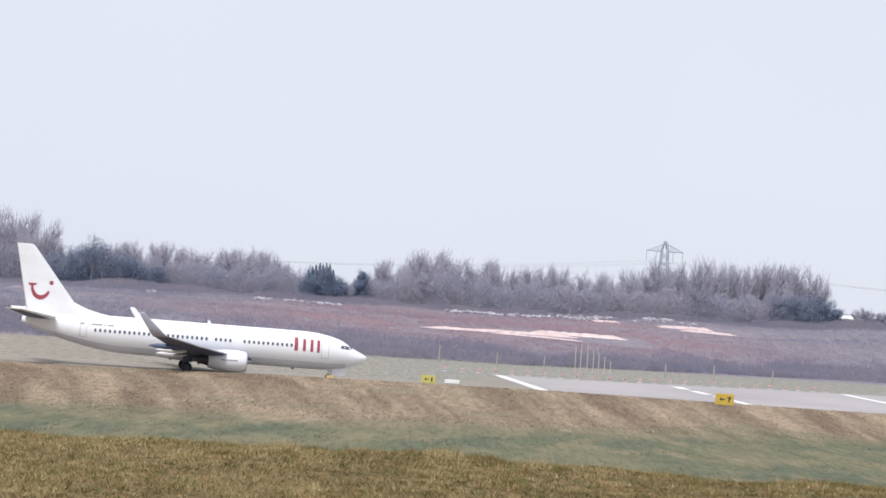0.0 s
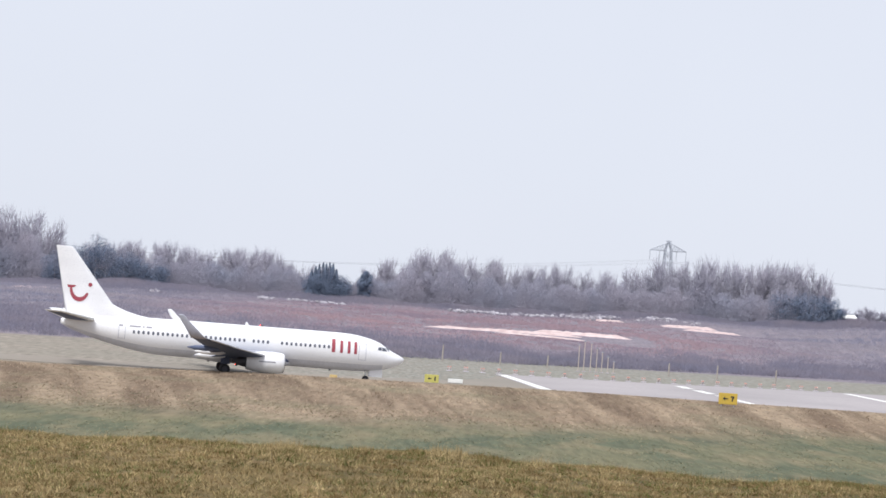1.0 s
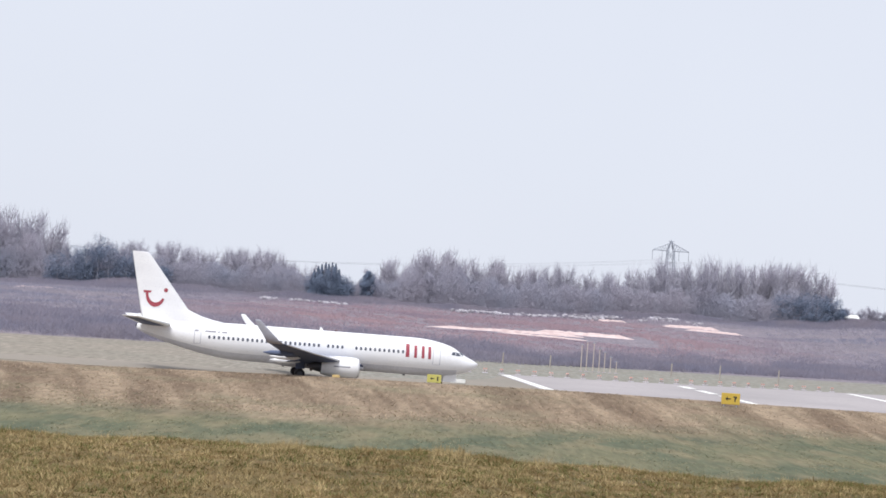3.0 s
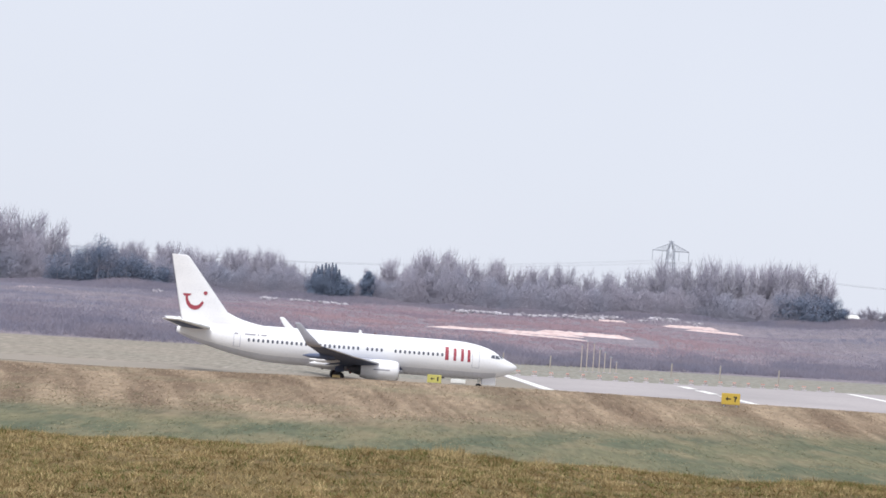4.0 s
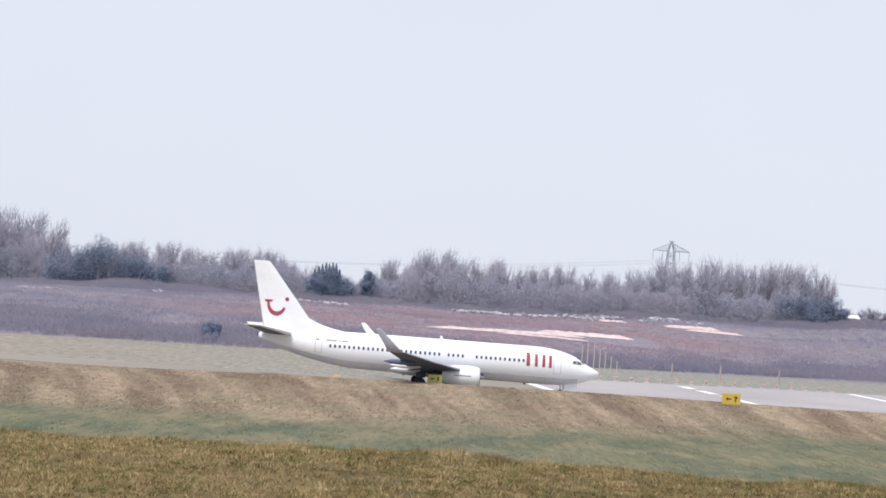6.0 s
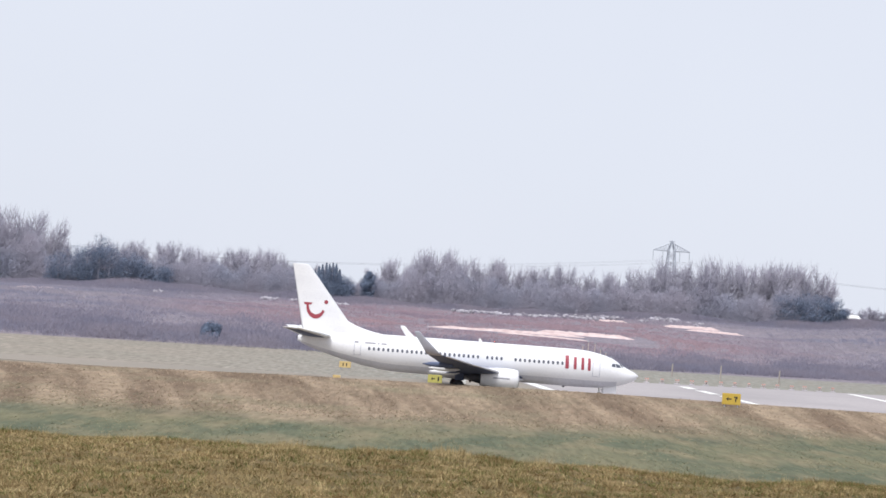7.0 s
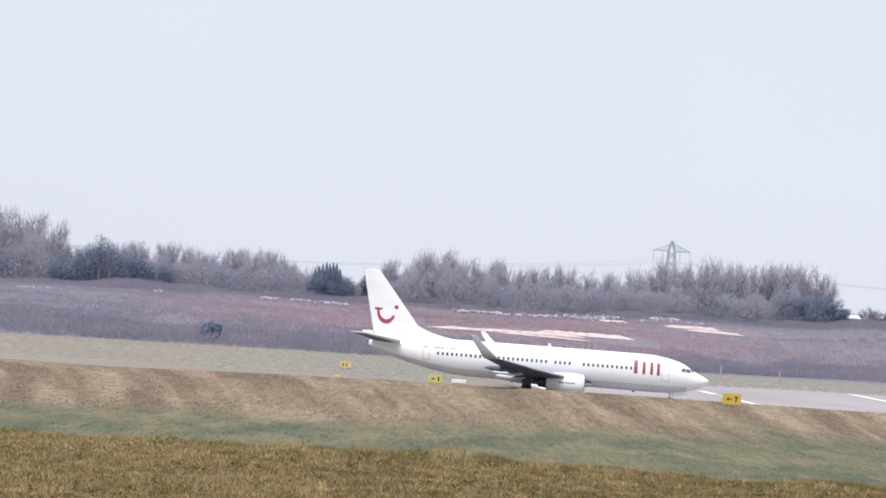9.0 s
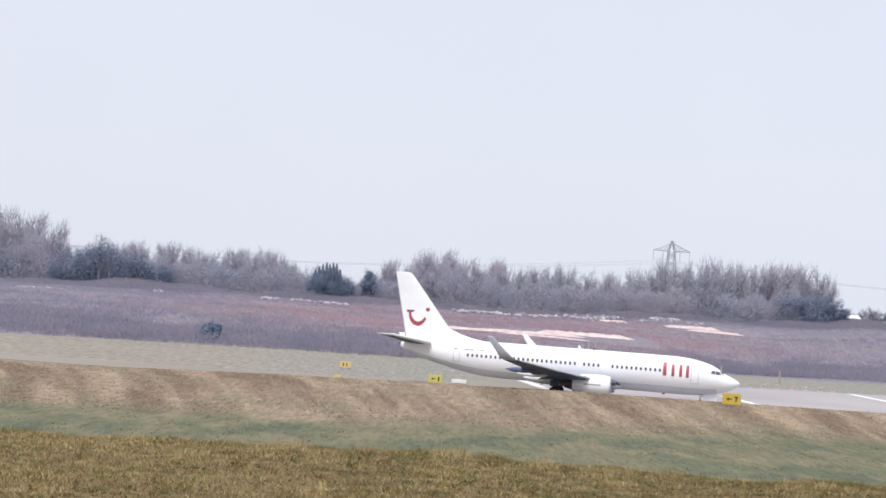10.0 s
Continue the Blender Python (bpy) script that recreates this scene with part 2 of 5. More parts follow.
def part(name, bm, material, parent, label="", smooth=False):
    me = bpy.data.meshes.new(name)
    bmesh.ops.recalc_face_normals(bm, faces=bm.faces)
    bm.to_mesh(me)
    bm.free()
    if smooth:
        me.polygons.foreach_set("use_smooth", [True] * len(me.polygons))
    me.materials.append(material)
    ob = new(name, me)
    if parent:
        ob.parent = parent
    return tagged(ob, label)


def box(bm, lo, hi, bevel=0.0):
    made = bmesh.ops.create_cube(bm, size=1.0)["verts"]
    for v in made:
        v.co = Vector([(a + b) / 2 + c * (b - a) for a, b, c in zip(lo, hi, v.co)])
    if bevel:
        edges = list({e for v in made for e in v.link_edges})
        bmesh.ops.bevel(bm, geom=edges, offset=bevel, segments=2, affect="EDGES")


def tube(bm, a, b, r1, r2=None, sides=8, caps=True):
    """A tapered round bar from a to b."""
    a, b = Vector(a), Vector(b)
    r2 = r1 if r2 is None else r2
    q = (b - a).to_track_quat("Z", "Y")
    rings = []
    for p, r in ((a, r1), (b, r2)):
        rings.append([bm.verts.new(p + q @ Vector((r * math.cos(k * 2 * math.pi / sides), r * math.sin(k * 2 * math.pi / sides), 0)))
                      for k in range(sides)])
    for k in range(sides):
        bm.faces.new((rings[0][k], rings[0][(k + 1) % sides], rings[1][(k + 1) % sides], rings[1][k]))
    if caps:
        bm.faces.new(rings[0][::-1])
        bm.faces.new(rings[1])


def loft(bm, rings, caps=True, closed=True):
    """Skin over rings of equal length."""
    vs = [[bm.verts.new(p) for p in ring] for ring in rings]
    n = len(vs[0])
    for a, b in zip(vs, vs[1:]):
        for k in range(n if closed else n - 1):
            bm.faces.new((a[k], a[(k + 1) % n], b[(k + 1) % n], b[k]))
    if caps:
        bm.faces.new(vs[0][::-1])
        bm.faces.new(vs[-1])


def smooth_step(t):
    t = np.clip(t, 0.0, 1.0)
    return t * t * (3 - 2 * t)


# ---------------------------------------------------------------- ground
HUMP_X = [-90, -60, -41, -28, -16, 1, 15, 35, 53, 90]
HUMP_Z = [-0.2, -0.2, 0.05, 0.42, 0.72, 0.95, 1.12, 1.12, 1.15, 1.2]
FOOT_X, FOOT_Y = [-300, -69, 12, 58, 90, 300], [262, 286, 307, 345, 363, 430]
RISE_X, RISE_Z = [-300, -146, -90, -33, 4, 61, 98, 136, 400], [6.0, 6.6, 8.6, 8.0, 7.9, 9.0, 9.8, 12.0, 14.0]


def ground_z(x, y):
    x, y = np.asarray(x, float), np.asarray(y, float)
    wave = 0.05 * np.sin(0.9 * x + 0.3 * y) * np.cos(0.5 * y) + 0.035 * np.sin(2.3 * x - 0.7 * y)
    z = (7.25 + wave - 0.13 * smooth_step((-x - 3.0) / 3.0)) * (1 - smooth_step((y - 17.0) / 60.0))
    hump = np.interp(x, HUMP_X, HUMP_Z)
    z = z + hump * smooth_step((y - 145.0) / 42.0) * (1 - smooth_step((y - 189.0) / 6.0))
    z = z - 0.06 * smooth_step((y - 189.0) / 6.0) * (1 - smooth_step((y - 285.0) / 10.0))
    foot = np.interp(x, FOOT_X, FOOT_Y)
    rise = np.interp(x, RISE_X, RISE_Z)
    z = z + rise * np.clip((y - foot) / (600.0 - foot), 0.0, 1.0)
    z = z + 0.5 * smooth_step((y - foot) / 60.0) * np.sin(x * 0.07 + y * 0.031) * np.sin(y * 0.05)
    return z


def build_ground():
    xs = np.concatenate([-np.geomspace(4500, 130, 22), np.arange(-125, -12, 3.0), np.arange(-12, 12, 0.4), np.arange(12, 136, 3.0),
                         np.geomspace(140, 4500, 22)])
    ys = np.concatenate([[-4500, -1500, -500, -150, -40, 0], np.arange(4, 40, 0.5), np.arange(40, 145, 3.0), np.arange(145, 200, 1.0),
                         np.arange(200, 640, 4.0), np.geomspace(645, 4500, 22)])
    gx, gy = np.meshgrid(xs, ys)
    gz = ground_z(gx, gy)
    w, h = len(xs), len(ys)
    idx = np.arange(w * h).reshape(h, w)
    faces = np.stack([idx[:-1, :-1], idx[:-1, 1:], idx[1:, 1:], idx[1:, :-1]], -1).reshape(-1, 4)
    ob = mesh_object("ground", np.stack([gx, gy, gz], -1).reshape(-1, 3).tolist(), faces.tolist(), LAND, smooth=True)
    tagged(ob, "grass airfield ground with mown hay strips and heath beyond", "ground", kind="structure")


build_ground()


def slab(name, outline, material, top, thick, label, category):
    bm = bmesh.new()
    lower = [bm.verts.new((x, y, top - thick)) for x, y in outline]
    upper = [bm.verts.new((x, y, top)) for x, y in outline]
    bm.faces.new(upper)
    bm.faces.new(lower[::-1])
    for k in range(len(outline)):
        j = (k + 1) % len(outline)
        bm.faces.new((lower[k], lower[j], upper[j], upper[k]))
    ob = part(name, bm, material, None)
    return tagged(ob, label, category, kind="structure")


slab("runway", [(13.4, 195.5), (150, 200), (150, 316), (55, 277), (27.5, 261.0), (10.2, 256.5), (9.0, 255), (12.8, 216)],
     ASPHALT, 0.0, 0.3, "pale grey weathered asphalt runway end", "runway")
slab("taxiway", [(-260, 193.0), (-120, 194.5), (13.39, 195.6), (12.79, 216), (9.4, 250), (7.5, 236), (2, 222), (-12, 213), (-60, 208.0), (-120, 203.0), (-260, 201.5)], TAXI_ASPHALT, -0.004, 0.3,
     "worn grey asphalt taxiway strip behind the grass", "taxiway")


def stripe(a, b, width, label):
    a, b = Vector((*a, 0)), Vector((*b, 0))
    side = (b - a).normalized().cross(Vector((0, 0, 1))) * width / 2
    bm = bmesh.new()
    steps = 12
    rng = random.Random(int(a.x * 10))
    left = [bm.verts.new(a.lerp(b, k / steps) + side * rng.uniform(0.9, 1.05) + Vector((0, 0, 0.005))) for k in range(steps + 1)]
    right = [bm.verts.new(a.lerp(b, k / steps) - side * rng.uniform(0.9, 1.05) + Vector((0, 0, 0.005))) for k in range(steps + 1)]
    for k in range(steps):
        bm.faces.new((left[k], left[k + 1], right[k + 1], right[k]))
    tagged(part("runway_marking", bm, ROAD_PAINT, None), label, "marking", "runway line markings", kind="structure")


for a, b, w in [((10.1, 254.5), (13.9, 216.0), 1.35), ((35.6, 259.0), (36.1, 252.0), 1.5), ((36.4, 247.5), (37.1, 238.5), 1.35),
                ((37.4, 234.5), (39.4, 203.0), 1.0), ((64.0, 278.0), (65.0, 236.0), 1.3)]:
    stripe(a, b, w, "worn white painted line on the runway asphalt")
stripe((30.0, 208.6), (60, 215.2), 0.35, "thin white painted edge line on the runway asphalt")


# ---------------------------------------------------------------- airliner
NOSE_X = 19.6          # the nose lies this far ahead of the point that is keyed
GEAR_X = -0.5          # and the main wheels a little behind it
NOSE_LIFT = 0.12       # the body sits nose-low, so the nose wheels stand higher in its own space
STATIONS = [(0.0, 2.84, 2.90, 0.03), (0.25, 2.50, 3.14, 0.36), (0.7, 2.20, 3.38, 0.68), (1.4, 1.88, 3.70, 1.00), (2.1, 1.66, 4.10, 1.24),
            (2.9, 1.48, 4.58, 1.45), (4.0, 1.33, 4.95, 1.66), (5.5, 1.25, 5.25, 1.82), (7.0, 1.23, 5.38, 1.88), (9.0, 1.24, 5.40, 1.88), (15.0, 1.28, 5.40, 1.88),
            (24.0, 1.36, 5.40, 1.88), (26.0, 1.38, 5.40, 1.85), (28.0, 1.46, 5.39, 1.75), (30.0, 1.72, 5.36, 1.60), (32.0, 2.12, 5.30, 1.38),
            (34.0, 2.62, 5.20, 1.08), (36.0, 3.22, 5.02, 0.72), (37.4, 3.74, 4.80, 0.40), (38.0, 4.06, 4.58, 0.16)]


def section(s):
    """Belly height, top height and half width of the body, s metres behind the nose."""
    st = STATIONS
    k = max(0, min(len(st) - 2, next((i for i in range(len(st) - 1) if st[i + 1][0] >= s), len(st) - 2)))
    p1, p2 = st[k], st[k + 1]
    p0, p3 = st[max(k - 1, 0)], st[min(k + 2, len(st) - 1)]
    t = (s - p1[0]) / (p2[0] - p1[0])
    out = []
    for c in (1, 2, 3):
        m1 = (p2[c] - p0[c]) / max(p2[0] - p0[0], 1e-6) * (p2[0] - p1[0])
        m2 = (p3[c] - p1[c]) / max(p3[0] - p1[0], 1e-6) * (p2[0] - p1[0])
        if k == 0:
            m1 = (p2[c] - p1[c]) * 1.6
        h = (2 * t ** 3 - 3 * t ** 2 + 1) * p1[c] + (t ** 3 - 2 * t ** 2 + t) * m1 + (3 * t ** 2 - 2 * t ** 3) * p2[c] + (t ** 3 - t ** 2) * m2
        out.append(h)
    return out


def skin(s, z, side=-1, proud=0.008):
    """The point of the body's skin at height z on one side (-1 starboard)."""
    lo, hi, w = section(s)
    c, h = (lo + hi) / 2, (hi - lo) / 2
    return Vector((NOSE_X - s, side * (w * math.sqrt(max(0.0, 1 - ((z - c) / h) ** 2)) + proud), z))


def body_patch(bm, corners, side=-1, proud=0.010, nu=4, nv=4):
    """A patch on the body skin over a quad of (s, z) corners."""
    grid = []
    for i in range(nu + 1):
        row = []
        for j in range(nv + 1):
            u, v = i / nu, j / nv
            s = (1 - u) * (1 - v) * corners[0][0] + u * (1 - v) * corners[1][0] + u * v * corners[2][0] + (1 - u) * v * corners[3][0]
            z = (1 - u) * (1 - v) * corners[0][1] + u * (1 - v) * corners[1][1] + u * v * corners[2][1] + (1 - u) * v * corners[3][1]
            row.append(bm.verts.new(skin(s, z, side, proud)))
        grid.append(row)
    for i in range(nu):
        for j in range(nv):
            bm.faces.new((grid[i][j], grid[i + 1][j], grid[i + 1][j + 1], grid[i][j + 1]))


def foil(le, chord, thick, span_axis="y", n=9):
    """A closed aerofoil ring: le is its leading edge, chord runs aft."""
    ring = []
    for k in range(2 * n):
        a = math.pi * k / n
        u = (1 - math.cos(a)) / 2
        t = thick * 2.9 * (math.sqrt(max(u, 0)) * (1 - u)) * 0.9
        side = 1 if k <= n else -1
        if span_axis == "y":
            ring.append(Vector((le[0] - chord * u, le[1], le[2] + side * t * chord * 0.5)))
        else:
            ring.append(Vector((le[0] - chord * u, le[1] + side * t * chord * 0.5, le[2])))
    return ring


def foil_part(name, stations, material, parent, span_axis="y", label=""):
    bm = bmesh.new()
    loft(bm, [foil(le, c, t, span_axis) for le, c, t in stations])
    return part(name, bm, material, parent, label, smooth=True)


def fin_te(z):
    return float(np.interp(z, [4.6, 12.5], [37.4, 39.15]))


def wheel_meshes(r, w):
    bm = bmesh.new()
    prof = [(0.55, -0.5), (0.86, -0.5), (0.97, -0.38), (1.0, -0.15), (1.0, 0.15), (0.97, 0.38), (0.86, 0.5), (0.55, 0.5)]
    rings = [[Vector((r * p * math.cos(a), w * q, r * p * math.sin(a))) for p, q in prof] for a in [2 * math.pi * k / 24 for k in range(24)]]
    loft(bm, rings + [rings[0]], caps=False, closed=True)
    bmesh.ops.remove_doubles(bm, verts=bm.verts, dist=1e-4)
    tyre = bm
    bm = bmesh.new()
    tube(bm, (0, -w * 0.42, 0), (0, w * 0.42, 0), r * 0.56, sides=20)
    for k in range(8):
        a = 2 * math.pi * k / 8
        tube(bm, (r * 0.36 * math.cos(a), -w * 0.46, r * 0.36 * math.sin(a)), (r * 0.36 * math.cos(a), w * 0.46, r * 0.36 * math.sin(a)), r * 0.06, sides=6)
    return tyre, bm


WHEELS = []            # (wheel, radius, centre), for the rolling
BEACONS = []           # (drum, centre), for the turning


def add_wheel(parent, centre, r, w):
    tyre, rim = wheel_meshes(r, w)
    ob = part("wheel", tyre, RUBBER, parent, "black rubber tyre on a metal rim", smooth=True)
    ob.location = centre
    me = bpy.data.meshes.new("rim")
    rim.to_mesh(me)
    rim.free()
    # rim and tyre turn together as one wheel mesh
    base = len(ob.data.materials)
    ob.data.materials.append(DARK_METAL)
    bm = bmesh.new()
    bm.from_mesh(ob.data)
    count = len(bm.faces)
    bm.from_mesh(me)
    bm.faces.ensure_lookup_table()
    for f in bm.faces[count:]:
        f.material_index = base
    bm.to_mesh(ob.data)
    bm.free()
    bpy.data.meshes.remove(me)
    WHEELS.append((ob, r, centre))


def build_airliner():
    plane = tagged(new("airliner"), "white twin-engine jet airliner with red livery taxiing onto the runway", "airplane")
    # body
    bm = bmesh.new()
    ss = list(np.concatenate([[0.0, 0.06, 0.14, 0.25, 0.4, 0.55], np.arange(0.7, 7.0, 0.3), np.arange(7.0, 24.0, 1.0), np.arange(24.0, 37.9, 0.5), [38.0]]))
    rings = []
    for s in ss:
        lo, hi, w = section(float(s))
        c, h = (lo + hi) / 2, (hi - lo) / 2
        rings.append([Vector((NOSE_X - s, w * math.cos(a), c + h * math.sin(a))) for a in [2 * math.pi * k / 40 for k in range(40)]])
    loft(bm, rings)
    body = part("fuselage", bm, ENAMEL, plane, "white painted fuselage with shade painted along the belly", smooth=True)
    body.data.materials.append(BELLY_SHADE_PAINT)
    # the lowest strakes take a greyer white that paints in the belly's shade
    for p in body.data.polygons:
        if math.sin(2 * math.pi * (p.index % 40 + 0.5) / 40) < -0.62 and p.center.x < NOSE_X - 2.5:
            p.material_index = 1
    # wing and body fairing
    bm = bmesh.new()
    rings = []
    for s, w, lo, hi in [(12.4, 0.5, 1.42, 1.7), (13.4, 1.6, 1.22, 2.1), (15.0, 2.05, 1.12, 2.5), (18.0, 2.15, 1.08, 2.6), (21.0, 2.1, 1.12, 2.5),
                         (22.6, 1.6, 1.28, 2.2), (24.2, 0.5, 1.42, 1.8)]:
        rings.append([Vector((NOSE_X - s, w * math.cos(a), (lo + hi) / 2 + (hi - lo) / 2 * math.sin(a))) for a in [2 * math.pi * k / 24 for k in range(24)]])
    loft(bm, rings)
    part("wing_fairing", bm, BELLY_SHADE_PAINT, plane, "belly fairing at the wing roots, shade painted in as grey", smooth=True)
    # fin with its dorsal fillet, and the rudder hinge line
    bm = bmesh.new()
    rings = []
    for z in [4.5, 5.0, 5.35, 5.6, 5.9, 6.2, 6.55, 7.0, 8, 9, 10, 11, 12, 12.35, 12.46, 12.5]:
        le = float(np.interp(z, [4.5, 5.35, 5.62, 6.0, 6.55, 12.3, 12.46, 12.5], [28.2, 28.4, 30.0, 31.4, 32.6, 37.2, 37.45, 37.75]))
        te = fin_te(z)
        thick = float(np.interp(z, [4.5, 6.5, 12.5], [0.07, 0.10, 0.09]))
        rings.append(foil((NOSE_X - le, 0, z), te - le, thick, "z"))
    loft(bm, rings)
    part("tail_fin", bm, ENAMEL, plane, "white swept tail fin", smooth=True)
    for side in (-1, 1):
        # tailplane
        foil_part("tailplane", [((NOSE_X - 34.1, side * 0.3, 4.62), 3.6, 0.10), ((NOSE_X - 34.5, side * 1.1, 4.74), 3.4, 0.10),
                                ((NOSE_X - 37.8, side * 6.9, 5.50), 1.7, 0.09), ((NOSE_X - 38.4, side * 7.15, 5.54), 1.2, 0.08)],
                  ENAMEL, plane, label="white swept tailplane with shade painted below")
        # a dark sheet laid under the white tailplane stands in for its shade
        bm = bmesh.new()
        rows = []
        for le, y, z, c, t in ((34.55, 1.15, 4.746, 3.4, 0.10), (36.15, 4.0, 5.12, 2.55, 0.095), (37.65, 6.6, 5.46, 1.8, 0.09)):
            row = []
            for u in np.linspace(0.14, 0.86, 7):
                row.append((NOSE_X - le - c * u, side * y, z - t * 1.305 * math.sqrt(u) * (1 - u) * c - 0.025))
            rows.append(row)
        loft(bm, rows, caps=False, closed=False)
        part("tailplane_shade", bm, GREY_PAINT, plane, "dark grey sheet in place of shade under the tailplane")
        # its white leading edge
        bm = bmesh.new()
        tube(bm, (NOSE_X - 34.5, side * 1.1, 4.76), (NOSE_X - 37.95, side * 7.0, 5.54), 0.16, 0.10, 8)
        part("tailplane_leading_edge", bm, BOARD_WHITE, plane, "white leading edge", smooth=True)
        # wing
        foil_part("wing", [((NOSE_X - 12.9, side * 1.2, 1.85), 8.4, 0.13), ((NOSE_X - 13.6, side * 1.9, 1.95), 7.7, 0.13),
                           ((NOSE_X - 16.2, side * 5.8, 2.38), 5.0, 0.115), ((NOSE_X - 19.6, side * 11.4, 3.12), 3.3, 0.105),
                           ((NOSE_X - 22.6, side * 16.4, 3.92), 1.75, 0.10), ((NOSE_X - 22.95, side * 16.95, 4.02), 1.6, 0.09)],
                  GREY_PAINT, plane, label="grey swept wing")
        bm = bmesh.new()
        for a, b in [((13.6, 1.9, 1.97), (16.2, 5.8, 2.38)), ((16.2, 5.8, 2.40), (19.6, 11.4, 3.14)), ((19.6, 11.4, 3.14), (22.6, 16.4, 3.94))]:
            tube(bm, (NOSE_X - a[0] + 0.02, side * a[1], a[2]), (NOSE_X - b[0] + 0.02, side * b[1], b[2]), 0.11, 0.08, 8)
        part("slat", bm, BARE_METAL, plane, "bare metal leading edge slat", smooth=True)
        # flaps set for take-off
        for (s0, y0, z0), (s1, y1, z1), c0, c1 in (((20.2, 2.2, 1.84), (20.0, 5.6, 2.24), 2.0, 1.6), ((20.0, 5.9, 2.28), (21.8, 11.2, 2.98), 1.4, 1.0)):
            bm = bmesh.new()
            rings = []
            for s, y, z, c in ((s0, y0, z0, c0), (s1, y1, z1, c1)):
                ring = foil((0, 0, 0), c, 0.12, "y", 6)
                tilt = radians(9)
                rings.append([Vector((NOSE_X - s + p.x * math.cos(tilt) - p.z * math.sin(tilt), side * y, z + p.x * math.sin(tilt) + p.z * math.cos(tilt))) for p in ring])
            loft(bm, rings)
            part("flap", bm, GREY_PAINT, plane, "lowered grey trailing edge flap", smooth=True)
        # blended winglet
        bm = bmesh.new()
        rings = []
        for s, y, z, c, lean in [(22.95, 16.95, 4.02, 1.6, 10), (23.22, 17.25, 4.12, 1.48, 35), (23.5, 17.5, 4.34, 1.36, 62), (24.0, 17.64, 4.82, 1.18, 80),
                                 (24.9, 17.8, 5.62, 0.86, 82), (25.42, 17.9, 6.16, 0.64, 82), (25.62, 17.92, 6.3, 0.4, 82)]:
            ring = foil((0, 0, 0), c, 0.09, "y")
            rings.append([Vector((NOSE_X - s + p.x, side * (y - p.z * math.sin(radians(lean))), z + p.z * math.cos(radians(lean)))) for p in ring])
        loft(bm, rings)
        part("winglet", bm, WINGLET_PAINT if side < 0 else ENAMEL, plane, "pale upswept blended winglet", smooth=True)
        # flap track fairings
        for y, s0, z in ((4.2, 20.2, 1.95), (8.2, 20.5, 2.46), (11.6, 21.4, 2.94)):
            bm = bmesh.new()
            rings = []
            for u, r in ((0, 0.05), (0.5, 0.22), (1.4, 0.31), (2.5, 0.25), (3.3, 0.04)):
                rings.append([Vector((NOSE_X - s0 - u, side * y + r * 0.7 * math.cos(a), z - 0.05 + r * math.sin(a))) for a in [2 * math.pi * k / 10 for k in range(10)]])
            loft(bm, rings)
            part("flap_fairing", bm, ENAMEL if y < 9 else GREY_PAINT, plane, "white pointed flap track fairing" if y < 9 else "dark grey pointed flap track fairing", smooth=True)
        # engine
        ey, ez = side * 4.83, 1.62
        bm = bmesh.new()
        prof = [(13.95, 0.84), (13.88, 0.96), (13.98, 1.07), (14.3, 1.15), (15.0, 1.21), (16.2, 1.20), (17.2, 1.09), (18.0, 0.90)]
        rings = []
        for s, r in prof:
            rings.append([Vector((NOSE_X - s, ey + r * math.cos(a), ez + r * math.sin(a) * (0.93 if math.sin(a) < 0 else 1.0))) for a in [2 * math.pi * k / 32 for k in range(32)]])
        loft(bm, rings, caps=False)
        cowl = part("engine_cowling", bm, ENAMEL, plane, "white rounded engine cowling", smooth=True)
        bm = bmesh.new()
        rings = [[Vector((NOSE_X - s, ey + r * math.cos(a), ez + r * math.sin(a) * 0.97)) for a in [2 * math.pi * k / 32 for k in range(32)]]
                 for s, r in ((14.05, 1.085), (13.9, 1.0), (13.84, 0.94), (13.9, 0.87), (14.3, 0.80), (14.9, 0.78))]
        loft(bm, rings, caps=False)
        part("inlet_lip", bm, BARE_METAL, cowl, "polished metal inlet lip", smooth=True)
        bm = bmesh.new()
        tube(bm, (NOSE_X - 14.95, ey, ez), (NOSE_X - 15.0, ey, ez), 0.78, sides=32)
        rings = [[Vector((NOSE_X - s, ey + r * math.cos(a), ez + r * math.sin(a))) for a in [2 * math.pi * k / 16 for k in range(16)]]
                 for s, r in ((14.4, 0.02), (14.6, 0.14), (14.94, 0.24))]
        loft(bm, rings)
        for k in range(24):
            a = 2 * math.pi * k / 24
            ca, sa = math.cos(a), math.sin(a)
            q = [(0.22, -0.03, 14.9), (0.76, -0.09, 14.94), (0.76, 0.09, 14.8), (0.22, 0.03, 14.84)]
            bm.faces.new([bm.verts.new((NOSE_X - s, ey + r * ca - o * sa, ez + r * sa + o * ca)) for r, o, s in q])
        part("fan", bm, DARK_METAL, cowl, "dark engine fan with spinner", smooth=False)
        bm = bmesh.new()
        rings = [[Vector((NOSE_X - s, ey + r * math.cos(a), ez + r * math.sin(a))) for a in [2 * math.pi * k / 24 for k in range(24)]]
                 for s, r in ((17.2, 0.7), (18.2, 0.62), (18.9, 0.46), (18.9, 0.36), (19.5, 0.08))]
        loft(bm, rings)
        part("exhaust_cone", bm, DARK_METAL, cowl, "dark metal exhaust nozzle", smooth=True)
        bm = bmesh.new()
        loft(bm, [foil((NOSE_X - 14.9, ey, 2.55), 4.6, 0.08, "z"), foil((NOSE_X - 15.4, ey, 2.85), 4.6, 0.08, "z")])
        part("engine_pylon", bm, WINGLET_PAINT, cowl, "", smooth=True)
